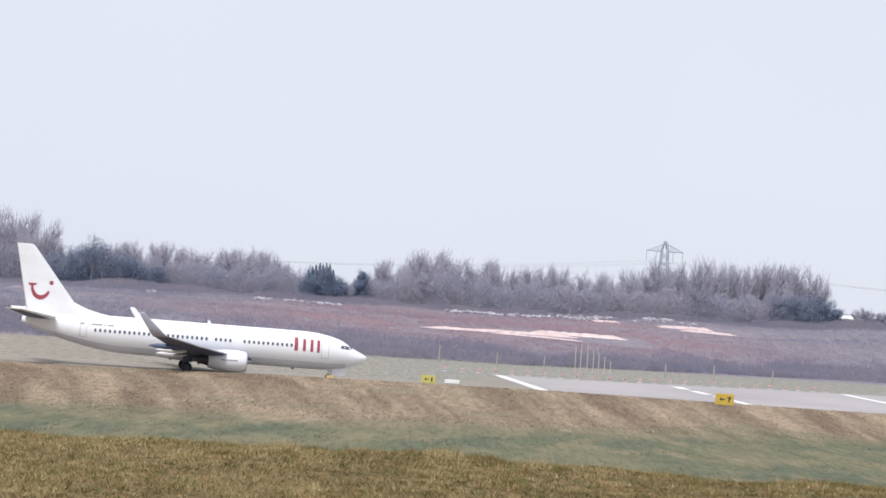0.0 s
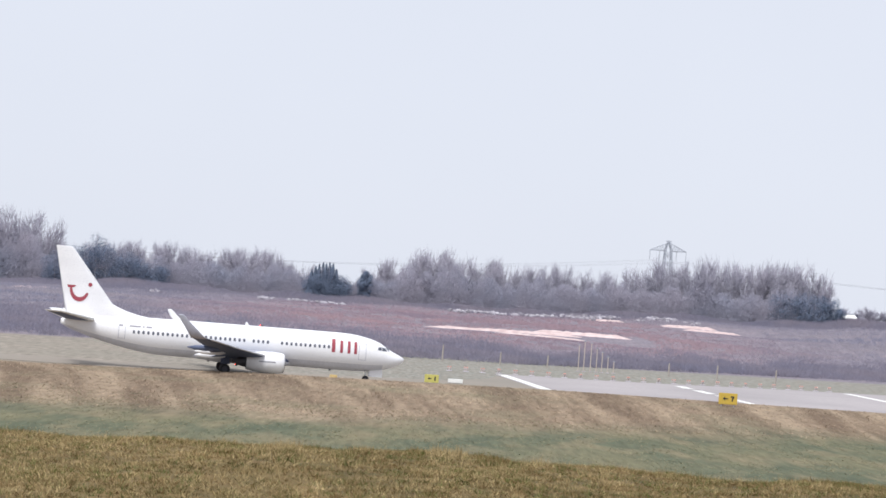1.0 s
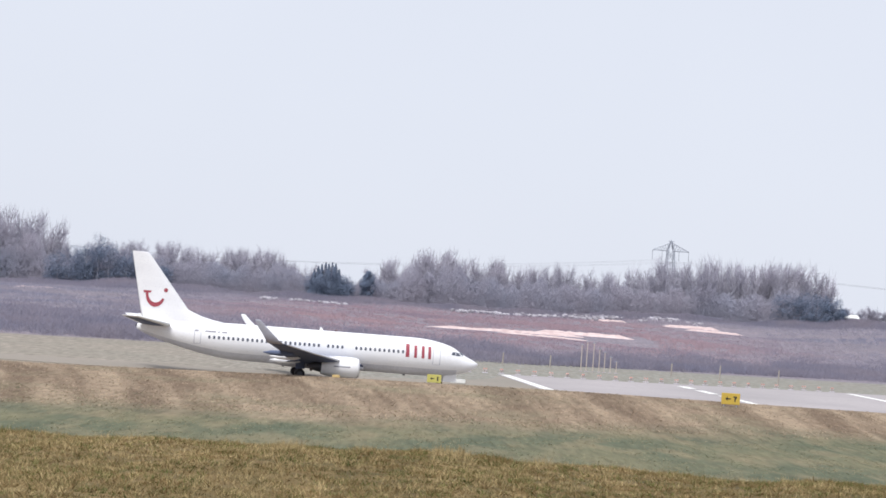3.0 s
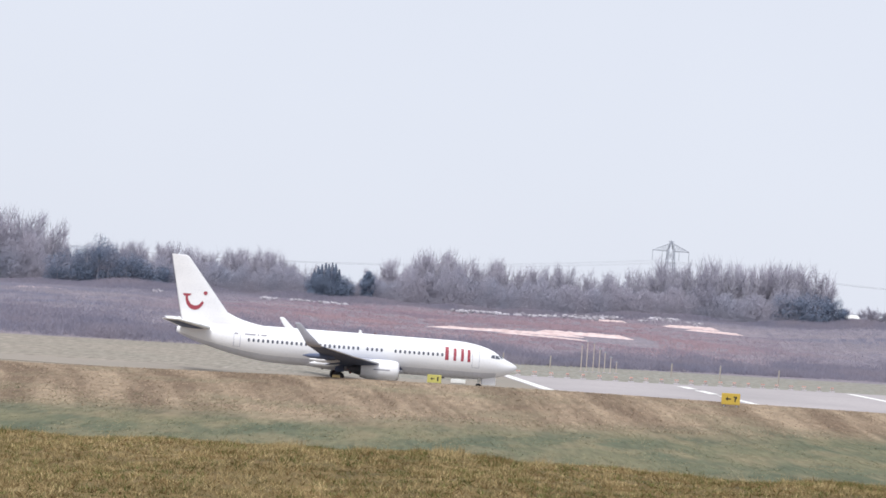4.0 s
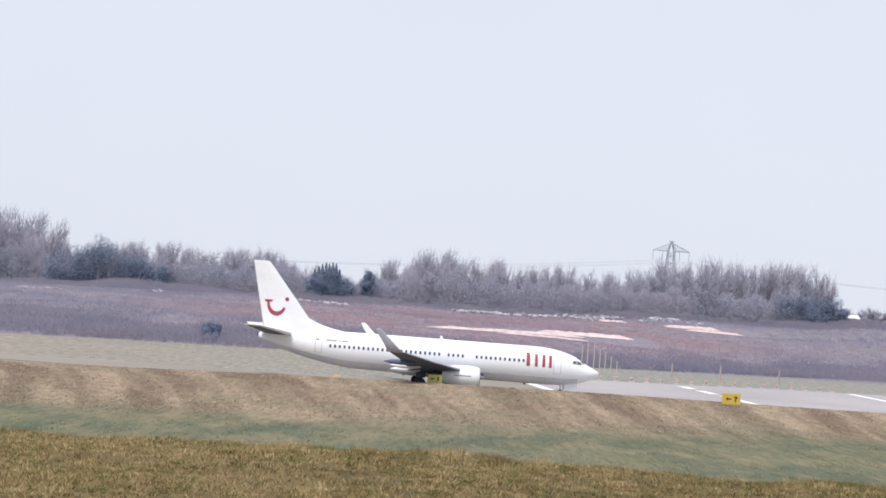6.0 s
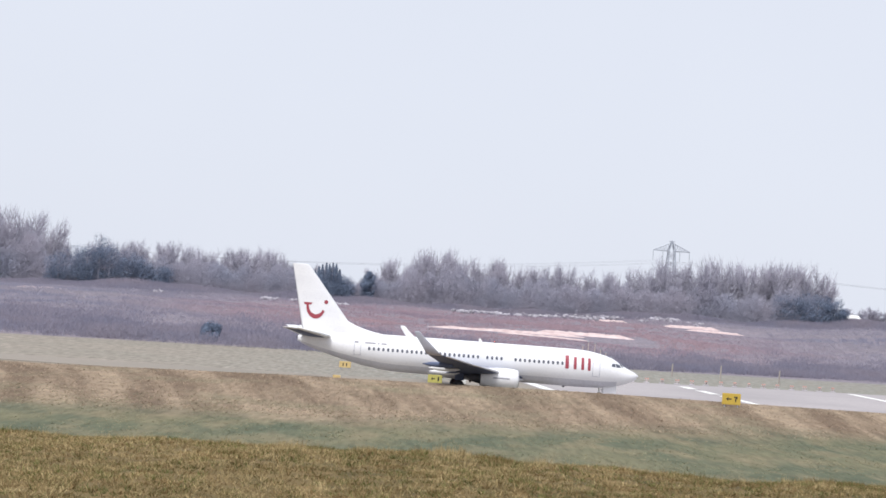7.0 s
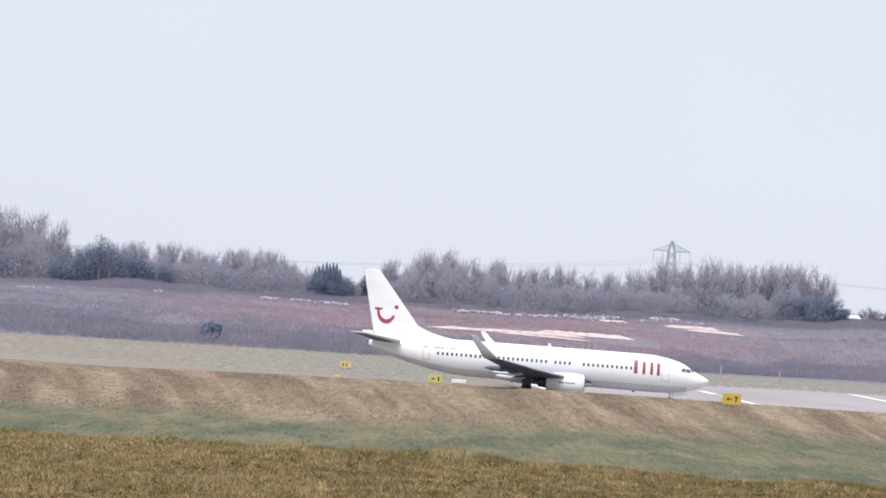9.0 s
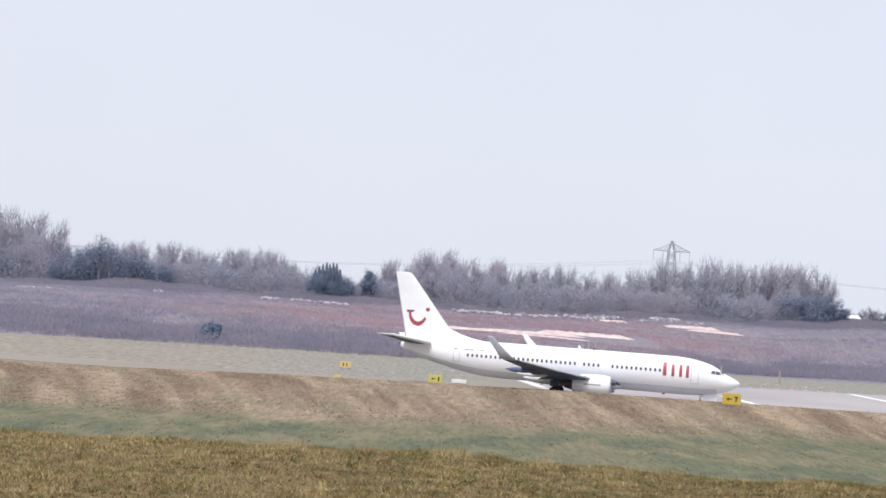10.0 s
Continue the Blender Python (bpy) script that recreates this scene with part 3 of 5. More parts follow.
        # a dark logo bar on the cowl
        bm = bmesh.new()
        for a0, a1, s0, s1 in ((0.05, 0.16, 14.9, 16.7),):
            r = 1.152
            vs = []
            for s in np.linspace(s0, s1, 6):
                rr = float(np.interp(s, [15.0, 16.2, 17.2], [1.21, 1.20, 1.09])) + 0.012
                vs.append([bm.verts.new((NOSE_X - float(s), ey + side * rr * math.cos(a), ez + rr * math.sin(a))) for a in (a0, (a0 + a1) / 2, a1)])
            for p, q in zip(vs, vs[1:]):
                for j in range(2):
                    bm.faces.new((p[j], p[j + 1], q[j + 1], q[j]))
        part("cowl_marking", bm, MARK_GREY, cowl, "small grey marking bar")
        # main landing gear
        bm = bmesh.new()
        gy = side * 2.86
        tube(bm, (GEAR_X, gy, 0.5), (GEAR_X + 0.05, gy, 2.2), 0.14, 0.17, 12)
        tube(bm, (GEAR_X, gy - 0.62, 0.565), (GEAR_X, gy + 0.62, 0.565), 0.09, sides=10)
        tube(bm, (GEAR_X + 0.03, gy, 1.3), (GEAR_X + 0.03, side * 1.5, 1.95), 0.08, sides=8)
        tube(bm, (GEAR_X - 0.22, gy, 0.75), (GEAR_X - 0.1, gy, 1.5), 0.05, sides=8)
        gear = part("main_gear", bm, DARK_METAL, plane, "dark main landing gear strut", smooth=False)
        bm = bmesh.new()
        box(bm, (GEAR_X - 0.5, gy + side * 0.2 - 0.03, 1.1), (GEAR_X + 0.5, gy + side * 0.2 + 0.03, 2.15), 0.02)
        part("gear_door", bm, GREY_PAINT, plane, "")
        for o in (-0.43, 0.43):
            add_wheel(gear, (GEAR_X, gy + o, 0.565), 0.565, 0.42)
        # cabin windows
        bm = bmesh.new()
        n = 12
        outer = [bm.verts.new((0.125 * math.copysign(abs(math.cos(a)) ** 0.6, math.cos(a)), 0, 0.185 * math.copysign(abs(math.sin(a)) ** 0.6, math.sin(a))))
                 for a in [2 * math.pi * k / n for k in range(n)]]
        back = [bm.verts.new(v.co + Vector((0, -side * 0.05, 0))) for v in outer]
        bm.faces.new(outer)
        for k in range(n):
            bm.faces.new((outer[k], outer[(k + 1) % n], back[(k + 1) % n], back[k]))
        first = part("cabin_window", bm, CABIN_GLASS, plane, "dark oval cabin window")
        spots = [s for s in np.arange(8.78, 30.2, 0.52) if not (14.3 < s < 15.2 or 17.1 < s < 17.7)]
        for k, s in enumerate(spots):
            ob = first if k == 0 else first.copy()
            if k:
                scene.collection.objects.link(ob)
            p = skin(float(s), 3.76, side, 0.012)
            ob.location = p
            lean = math.atan2(3.76 - 3.39, 1.88 * 1.05)
            ob.rotation_euler = (side * -lean * -1.0 if side > 0 else lean * -1.0, 0, 0)
        # cockpit windows
        for corners in ([(2.1, 3.70), (2.72, 3.72), (2.72, 4.12), (2.3, 4.02)], [(2.78, 3.73), (3.25, 3.80), (3.15, 4.10), (2.78, 4.13)]):
            bm = bmesh.new()
            body_patch(bm, corners, side, 0.014)
            part("cockpit_window", bm, CABIN_GLASS, plane, "dark cockpit side window")
        # doors as thin grey seams
        for s0, s1, z0, z1 in ((4.55, 5.35, 2.55, 4.35), (31.0, 31.7, 2.95, 4.5)):
            bm = bmesh.new()
            for c in ([(s0, z0), (s0 + 0.05, z0), (s0 + 0.05, z1), (s0, z1)], [(s1, z0), (s1 + 0.05, z0), (s1 + 0.05, z1), (s1, z1)],
                      [(s0, z1), (s1, z1), (s1, z1 + 0.04), (s0, z1 + 0.04)], [(s0, z0), (s1, z0), (s1, z0 + 0.04), (s0, z0 + 0.04)]):
                body_patch(bm, c, side, 0.006, 2, 6)
            part("cabin_door", bm, WINGLET_PAINT, plane, "thin grey seam of a cabin door")
        # emergency exit marks and registration as plain bars
        for s0, s1 in ((28.2, 28.8), (29.0, 29.2), (29.4, 30.6), (31.3, 31.7)):
            bm = bmesh.new()
            body_patch(bm, [(s0, 4.28), (s1, 4.28), (s1, 4.46), (s0, 4.46)], side, 0.008, 2, 2)
            part("marking_bar", bm, MARK_GREY, plane, "small grey marking bar")
        # red livery blocks
        for s0, s1, z0, z1 in ((8.06, 8.46, 3.22, 4.66), (7.2, 7.52, 3.2, 4.54), (6.36, 6.68, 3.2, 4.54), (5.62, 5.94, 3.16, 4.5)):
            bm = bmesh.new()
            body_patch(bm, [(s0, z0), (s1, z0), (s1, z1), (s0, z1)], side, 0.012, 2, 8)
            part("livery_block", bm, RED_PAINT, plane, "red painted livery block")
    # windscreen
    for side in (-1, 1):
        bm = bmesh.new()
        quad = [(1.66, 3.80, 0.10), (1.95, 3.68, 0.82), (2.32, 4.06, 0.66), (2.12, 4.09, 0.10)]
        bm.faces.new([bm.verts.new((NOSE_X - s + 0.05, side * y, z + 0.04)) for s, z, y in quad])
        part("windscreen", bm, CABIN_GLASS, plane, "dark cockpit windscreen pane")
    # fin emblem: a red arc, a cap and a dot, on both faces
    for side in (-1, 1):
        def on_fin(s, z):
            le = float(np.interp(z, [5.62, 6.0, 6.55, 12.3], [30.0, 31.4, 32.6, 37.2]))
            te = fin_te(z)
            u = min(max((s - le) / (te - le), 0.0), 1.0)
            thick = float(np.interp(z, [4.5, 6.5, 12.5], [0.07, 0.10, 0.09]))
            return Vector((NOSE_X - s, side * (thick * 2.61 * math.sqrt(u) * (1 - u) * (te - le) * 0.5 + 0.03), z))
        bm = bmesh.new()
        prev = None
        for k in range(17):
            a = radians(176 + k * (336 - 176) / 16)
            half = 0.17 * (0.75 + 0.4 * math.sin(math.pi * k / 16))
            c, r = (36.25, 8.02), 1.0
            ring = [bm.verts.new(on_fin(c[0] - (r + o) * math.cos(a) * 0.94, c[1] + (r + o) * math.sin(a) * 1.22)) for o in (half, -half)]
            if prev:
                bm.faces.new((prev[0], ring[0], ring[1], prev[1]))
            prev = ring
        bm.faces.new([bm.verts.new(on_fin(s, z)) for s, z in ((37.62, 8.3), (36.68, 8.3), (36.82, 8.08), (37.52, 8.02))])
        part("emblem_arc", bm, RED_PAINT, plane, "red curved emblem stroke")
        bm = bmesh.new()
        bm.faces.new([bm.verts.new(on_fin(35.18 + 0.22 * math.cos(a), 8.46 + 0.22 * math.sin(a))) for a in [2 * math.pi * k / 16 for k in range(16)]])
        part("emblem_dot", bm, RED_PAINT, plane, "red emblem dot")
    # nose gear
    bm = bmesh.new()
    g = NOSE_LIFT
    tube(bm, (15.4, 0, 0.3 + g), (15.3, 0, 1.7), 0.08, 0.1, 10)
    tube(bm, (15.4, -0.28, 0.345 + g), (15.4, 0.28, 0.345 + g), 0.05, sides=8)
    tube(bm, (15.35, 0, 0.9 + g), (16.2, 0, 1.6), 0.05, sides=8)
    gear = part("nose_gear", bm, BOARD_WHITE, plane, "white nose landing gear strut")
    for o in (-0.2, 0.2):
        add_wheel(gear, (15.4, o, 0.345 + g), 0.345, 0.2)
    for side in (-1, 1):
        bm = bmesh.new()
        box(bm, (15.7, side * 0.42 - 0.02, 0.76), (17.2, side * 0.42 + 0.02, 1.62), 0.015)
        part("nose_gear_door", bm, ENAMEL, plane, "open white nose gear door")
    # aerials and beacon
    for s, h, z in ((17.6, 0.38, 5.38),):
        bm = bmesh.new()
        loft(bm, [foil((NOSE_X - s, 0, z), 0.45, 0.08, "z"), foil((NOSE_X - s - 0.22, 0, z + h), 0.2, 0.08, "z")])
        part("aerial", bm, ENAMEL, plane, "white blade aerial")
    for s in (8.0, 21.5):
        bm = bmesh.new()
        loft(bm, [foil((NOSE_X - s, 0, 1.42), 0.4, 0.08, "z"), foil((NOSE_X - s - 0.18, 0, 1.08), 0.2, 0.08, "z")])
        part("aerial", bm, DARK_METAL, plane, "")
    # red anti-collision beacons above and below, each a dark drum with one lit lens, turned by a motor
    for place, up in (((0.95, 0, 1.02), -1), ((3.4, 0, 5.43), 1)):
        bm = bmesh.new()
        tube(bm, (0, 0, -0.13), (0, 0, 0.13), 0.15, 0.15, 14)
        tube(bm, (0, 0, 0.13), (0, 0, 0.17), 0.15, 0.07, 14)
        tube(bm, (0, 0, -0.17), (0, 0, -0.13), 0.07, 0.15, 14)
        drum = part("beacon", bm, LAMP_DARK, plane, "small dark red turning beacon")
        drum.location = place
        bm = bmesh.new()
        rows = [[(r * math.sin(a), -r * math.cos(a), z) for a in [radians(-40 + 8 * k) for k in range(11)]] for r, z in ((0.155, -0.13), (0.20, -0.10), (0.20, 0.10), (0.155, 0.13))]
        loft(bm, rows, caps=False, closed=False)
        part("lens", bm, LAMP_GLOW, drum, "glowing red beacon lens")
        BEACONS.append((drum, place))
    # tail cone exhaust
    bm = bmesh.new()
    tube(bm, (NOSE_X - 37.9, 0, 4.42), (NOSE_X - 38.15, 0, 4.44), 0.16, 0.13, 14)
    part("tail_exhaust", bm, DARK_METAL, plane, "dark tail exhaust")
    return plane


AIRLINER = build_airliner()
# seconds, x, y, heading and nose-down pitch in degrees: a slow right-hand turn onto the runway
TAXI = [(0.0, -26.14, 199.3, 11.0, 0.62), (0.5, -24.29, 199.65, 10.6, 0.6), (1.0, -22.42, 199.95, 10.2, 0.58), (1.5, -20.49, 200.2, 9.8, 0.56),
        (2.0, -18.53, 200.36, 9.4, 0.54), (2.5, -16.53, 200.45, 8.97, 0.52), (3.0, -14.5, 200.48, 8.5, 0.5), (3.5, -12.4, 200.46, 8.0, 0.49),
        (4.0, -10.15, 200.4, 7.48, 0.48), (4.5, -7.74, 200.32, 6.85, 0.46), (5.0, -5.5, 200.26, 6.18, 0.44), (5.5, -3.3, 200.24, 5.49, 0.42),
        (6.0, -1.18, 200.26, 4.81, 0.4), (6.5, 0.95, 200.32, 4.15, 0.38), (7.0, 3.1, 200.42, 3.48, 0.36), (7.5, 5.3, 200.58, 2.7, 0.34),
        (8.0, 7.05, 200.82, 1.5, 0.32), (8.5, 8.98, 201.1, -0.44, 0.3), (9.0, 10.82, 201.36, -2.95, 0.27), (9.5, 12.5, 201.58, -5.64, 0.24),
        (10.0, 14.2, 201.74, -8.4, 0.22)]


def build_bird():
    bird = tagged(new("bird"), "small dark brown bird in fast level flight", "bird")
    bm = bmesh.new()
    rings = []
    for x, r, z in ((0.105, 0.004, 0.004), (0.085, 0.013, 0.006), (0.065, 0.022, 0.006), (0.04, 0.024, 0.003), (0.0, 0.033, 0.0), (-0.04, 0.027, 0.0), (-0.075, 0.012, 0.004)):
        rings.append([Vector((x, r * math.cos(a), z + r * 0.9 * math.sin(a))) for a in [2 * math.pi * k / 14 for k in range(14)]])
    loft(bm, rings)
    part("body", bm, PLUMAGE, bird, smooth=True)
    bm = bmesh.new()
    loft(bm, [foil((-0.06, -0.012, 0.004), 0.05, 0.08), foil((-0.065, 0.0, 0.004), 0.075, 0.1), foil((-0.06, 0.012, 0.004), 0.05, 0.08)])
    part("tail", bm, PLUMAGE, bird)
    wings = []
    for side in (-1, 1):
        bm = bmesh.new()
        loft(bm, [foil((0.035, 0, 0), 0.075, 0.1), foil((0.045, side * 0.06, 0), 0.07, 0.08), foil((0.015, side * 0.13, 0), 0.05, 0.07), foil((-0.03, side * 0.175, 0), 0.015, 0.07)])
        wing = part("wing", bm, PLUMAGE, bird, smooth=True)
        wing.location = (0.0, side * 0.02, 0.012)
        wings.append((wing, side))
    return bird, wings


BIRD, BIRD_WINGS = build_bird()
BIRD.scale = (1.45, 1.45, 1.45)
# seconds, x, y, z of the bird's crossing, right to left close before the camera
FLIGHT = [(0.0, 4.10, 12, 9.0), (0.1, 3.22, 12, 9.02), (0.2, 2.32, 12, 9.08), (0.3, 1.33, 12, 9.06), (0.4, -0.51, 12, 9.02), (0.5, -1.43, 12, 9.0),
          (0.6, -2.5, 12, 9.0), (0.8, -5.0, 12.2, 9.1), (1.0, -7.5, 12.5, 9.3), (2.0, -20, 14, 10.0), (6.0, -70, 20, 14.0), (10.0, -120, 26, 18.0)]


def motions():
    walk(BIRD, [(t, pose(x, y, z, 0, 0, 180)) for t, x, y, z in FLIGHT])
    beats = [k / 30 for k in range(31)] + [10.0]
    for wing, side in BIRD_WINGS:
        walk(wing, [(t, pose(0.0, side * 0.02, 0.012, side * (8 + 34 * math.sin(2 * math.pi * 6 * min(t, 1.0)) * (t < 1.0)), 0, 0)) for t in beats])
    walk(AIRLINER, [(t, pose(x, y, 0.0, 0, p, a)) for t, x, y, a, p in TAXI])
    times = [k / 10 for k in range(101)]
    way = np.interp(times, [r[0] for r in TAXI], np.concatenate([[0], np.cumsum([math.dist(a[1:3], b[1:3]) for a, b in zip(TAXI, TAXI[1:])])]))
    # the beacons sweep round once, facing abeam at two seconds
    for drum, c in BEACONS:
        sweep = [(0.0, -175), (1.75, -160), (1.85, -120), (1.95, -42), (2.0, 0), (2.05, 42), (2.15, 120), (2.25, 160), (10.0, 185)]
        walk(drum, [(t, pose(*c, 0, 0, a)) for t, a in sweep])
    for ob, r, c in WHEELS:
        walk(ob, [(t, pose(*c, 0, math.degrees(d / r), 0)) for t, d in zip(times, way)])


# ---------------------------------------------------------------- airfield fittings
def ground_at(x, y):
    return float(ground_z(x, y))


def guidance_sign(x, y, w, h, face, label, turn=0.0, marks=()):
    z = ground_at(x, y)
    sign = tagged(new("taxiway_sign"), label, "sign", "taxiway guidance signs")
    sign.matrix_world = pose(x, y, z, 0, 0, turn)
    bm = bmesh.new()
    box(bm, (-w / 2, -0.12, 0.22), (w / 2, 0.12, 0.22 + h), 0.03)
    cabinet = part("cabinet", bm, face, sign, "yellow painted sign cabinet")
    for px in (-w * 0.35, w * 0.35):
        bm = bmesh.new()
        tube(bm, (px, 0, -0.15), (px, 0, 0.24), 0.05, sides=8)
        box(bm, (px - 0.1, -0.1, -0.1), (px + 0.1, 0.1, 0.03), 0.01)
        part("leg", bm, STEEL, sign)
    for kind, cx, s in marks:
        bm = bmesh.new()
        zc = 0.22 + h / 2
        if kind == "arrow":
            pts = [(-0.32, 0), (-0.06, 0.24), (-0.06, 0.07), (0.3, 0.07), (0.3, -0.07), (-0.06, -0.07), (-0.06, -0.24)]
        elif kind == "hook":
            pts = [(-0.2, 0.3), (0.2, 0.3), (0.2, 0.08), (0.07, -0.02), (0.07, -0.3), (-0.07, -0.3), (-0.07, 0.05), (0.06, 0.14), (-0.2, 0.14)]
        else:
            pts = [(-0.1, 0.28), (0.1, 0.28), (0.1, -0.28), (-0.1, -0.28)]
        bm.faces.new([bm.verts.new((cx + a * s, -0.126, zc + b * s)) for a, b in pts])
        part("sign_mark", bm, SIGN_BLACK, cabinet, "black painted sign mark")
    return sign


guidance_sign(29.75, 180.5, 1.85, 1.12, SIGN_YELLOW, "amber yellow taxiway sign with black arrow in the grass", 4, [("arrow", -0.28, 0.9), ("hook", 0.42, 0.9)])
guidance_sign(0.15, 191.0, 1.5, 0.85, SIGN_PALE, "pale yellow taxiway sign with black marks beside the taxiway", 0, [("arrow", -0.2, 0.7), ("bar", 0.36, 0.8)])
guidance_sign(-11.6, 235.5, 1.5, 0.8, SIGN_FADED, "orange yellow taxiway sign on the far grass", 0, [("bar", -0.25, 0.7), ("bar", 0.2, 0.7)])


def marker_box(x, y, w, d, h, material, label, name="marker_box"):
    bm = bmesh.new()
    box(bm, (-w / 2, -d / 2, 0.1), (w / 2, d / 2, h), 0.03)
    for px in (-w * 0.3, w * 0.3):
        tube(bm, (px, 0, -0.1), (px, 0, 0.12), 0.04, sides=6)
    ob = part(name, bm, material, None)
    ob.matrix_world = pose(x, y, max(ground_at(x, y), 0.0 if 4 < x < 90 and 200 < y < 250 else -9), 0, 0, 0)
    tagged(ob, label, "marker")


marker_box(-10.2, 191.0, 0.8, 0.25, 0.42, SIGN_FADED, "small low yellow marker in the taxiway verge")
marker_box(3.0, 215.0, 1.75, 0.5, 0.55, BOARD_WHITE, "low white marker board beside the runway corner")


def end_lights():
    """A row of low red runway end lights on stakes, with pale collars."""
    made = None
    rng = random.Random(4)
    for k in range(26):
        x = 2.6 + k * 2.4
        y = float(np.interp(x, [2, 10, 27.5, 55, 70], [258, 260.5, 264.5, 280.5, 288])) + rng.uniform(-0.6, 0.6)
        m = pose(x, y, ground_at(x, y) - 0.02, 0, 0, rng.uniform(0, 60))
        if made:
            copy_thing(made, m)
            continue
        made = tagged(new("runway_light"), "low red runway end light on a pale base", "lamp", "runway end lights")
        bm = bmesh.new()
        tube(bm, (0, 0, -0.05), (0, 0, 0.1), 0.5, 0.42, 12)
        part("base", bm, ROCK, made, "pale concrete base")
        bm = bmesh.new()
        tube(bm, (0, 0, 0.08), (0, 0, 0.42), 0.10, 0.14, 10)
        box(bm, (-0.32, -0.14, 0.34), (0.32, 0.14, 0.52), 0.03)
        part("housing", bm, LAMP_ORANGE, made, "orange metal housing")
        for o in (-0.18, 0.18):
            bm = bmesh.new()
            bmesh.ops.create_uvsphere(bm, u_segments=10, v_segments=6, radius=0.13, matrix=Matrix.Translation((o, 0, 0.58)))
            part("lens", bm, LAMP_RED, made, "red lamp lens", smooth=True)
        made.matrix_world = m


end_lights()


def approach_poles():
    """Yellowish poles of falling height that carry the approach lights."""
    for x, h in ((24.0, 4.3), (24.9, 4.9), (26.0, 4.7), (27.0, 3.8), (27.9, 3.3), (28.9, 2.6), (29.9, 1.9)):
        y = 296.0 + 0.2 * (x - 24)
        pole = tagged(new("approach_light_pole"), "slim weathered yellow approach light pole in the grass", "pole", "approach light poles")
        pole.matrix_world = pose(x, y, ground_at(x, y), 0, 0, 0)
        bm = bmesh.new()
        tube(bm, (0, 0, -0.2), (0, 0, h), 0.09, 0.07, 8)
        part("shaft", bm, POLE_PAINT, pole)
        bm = bmesh.new()
        tube(bm, (-0.28, 0, h), (0.28, 0, h), 0.05, sides=6)
        tube(bm, (0, -0.1, h + 0.1), (0, 0.16, h + 0.1), 0.1, 0.08, 8)
        part("lamp_head", bm, STEEL, pole)
        bm = bmesh.new()
        box(bm, (-0.3, -0.3, -0.15), (0.3, 0.3, 0.06), 0.03)
        part("footing", bm, ROCK, pole)


approach_poles()
for x, y, h in ((1.75, 299, 2.6), (11.4, 301, 2.0), (19.4, 303, 2.0), (39.6, 302, 2.1), (47.7, 302, 2.3), (57.5, 302, 2.2)):
    bm = bmesh.new()
    tube(bm, (0, 0, -0.2), (0, 0, h), 0.15, 0.12, 7)
    tube(bm, (0, 0, h), (0, 0, h + 0.12), 0.12, 0.04, 7)
    ob = part("fence_post", bm, POST_WOOD, None)
    ob.matrix_world = pose(x, y, ground_at(x, y), 0, 1.0, 0)
    tagged(ob, "pale weathered post at the heath's edge", "post", "boundary posts")


# ---------------------------------------------------------------- soil banks and rubble
def soil_bank(x0, x1, y0, y1, height, depth, seed, label):
    rng = random.Random(seed)
    n, k = 60, 9
    rings = []
    for i in range(n + 1):
        u = i / n
        x, y = x0 + (x1 - x0) * u, y0 + (y1 - y0) * u
        env = min(1.0, u * 7, (1 - u) * 7) * (0.8 + 0.2 * noise.noise(Vector((x * 0.16, seed, 0))) + 0.08 * noise.noise(Vector((x * 0.7, seed, 3))))
        row = []
        for j in range(k + 1):
            v = j / k
            z = height * max(env, 0.03) * math.sin(math.pi * v) ** 0.8
            yy = y + depth * (v - 0.5)
            xx = x + rng.uniform(-0.2, 0.2)
            row.append((xx, yy, ground_at(xx, yy) - 0.05 + z * (1 + 0.25 * noise.noise(Vector((xx, yy, seed))))))
        rings.append(row)
    bm = bmesh.new()
    loft(bm, rings, caps=False, closed=False)
    ob = part("soil_bank", bm, SOIL, None, smooth=True)
    tagged(ob, label, "soil bank", "bare soil banks")


soil_bank(-3, 37, 452, 446, 0.75, 5, 1, "long low bank of bare pinkish soil in the heath")
soil_bank(24, 49.5, 456, 452, 0.95, 5, 2, "long low bank of bare pinkish soil in the heath")
soil_bank(14, 37, 436, 430, 0.4, 4, 5, "thin strip of bare pinkish soil in the heath")
soil_bank(69.5, 87, 559, 556, 0.9, 6, 3, "low bank of bare pinkish soil below the trees")
soil_bank(74, 91, 540, 536, 0.7, 5, 7, "thin strip of bare pinkish soil below the trees")
soil_bank(48, 60, 573, 571, 0.8, 5, 4, "low bank of bare pinkish soil below the trees")
soil_bank(-122, -108, 520, 520, 0.5, 5, 6, "faint bank of bare pinkish soil in the heath")
BANKS = [(-4, 38, 440, 456), (13, 54, 428, 460), (46, 62, 568, 577), (69, 97, 533, 566)]


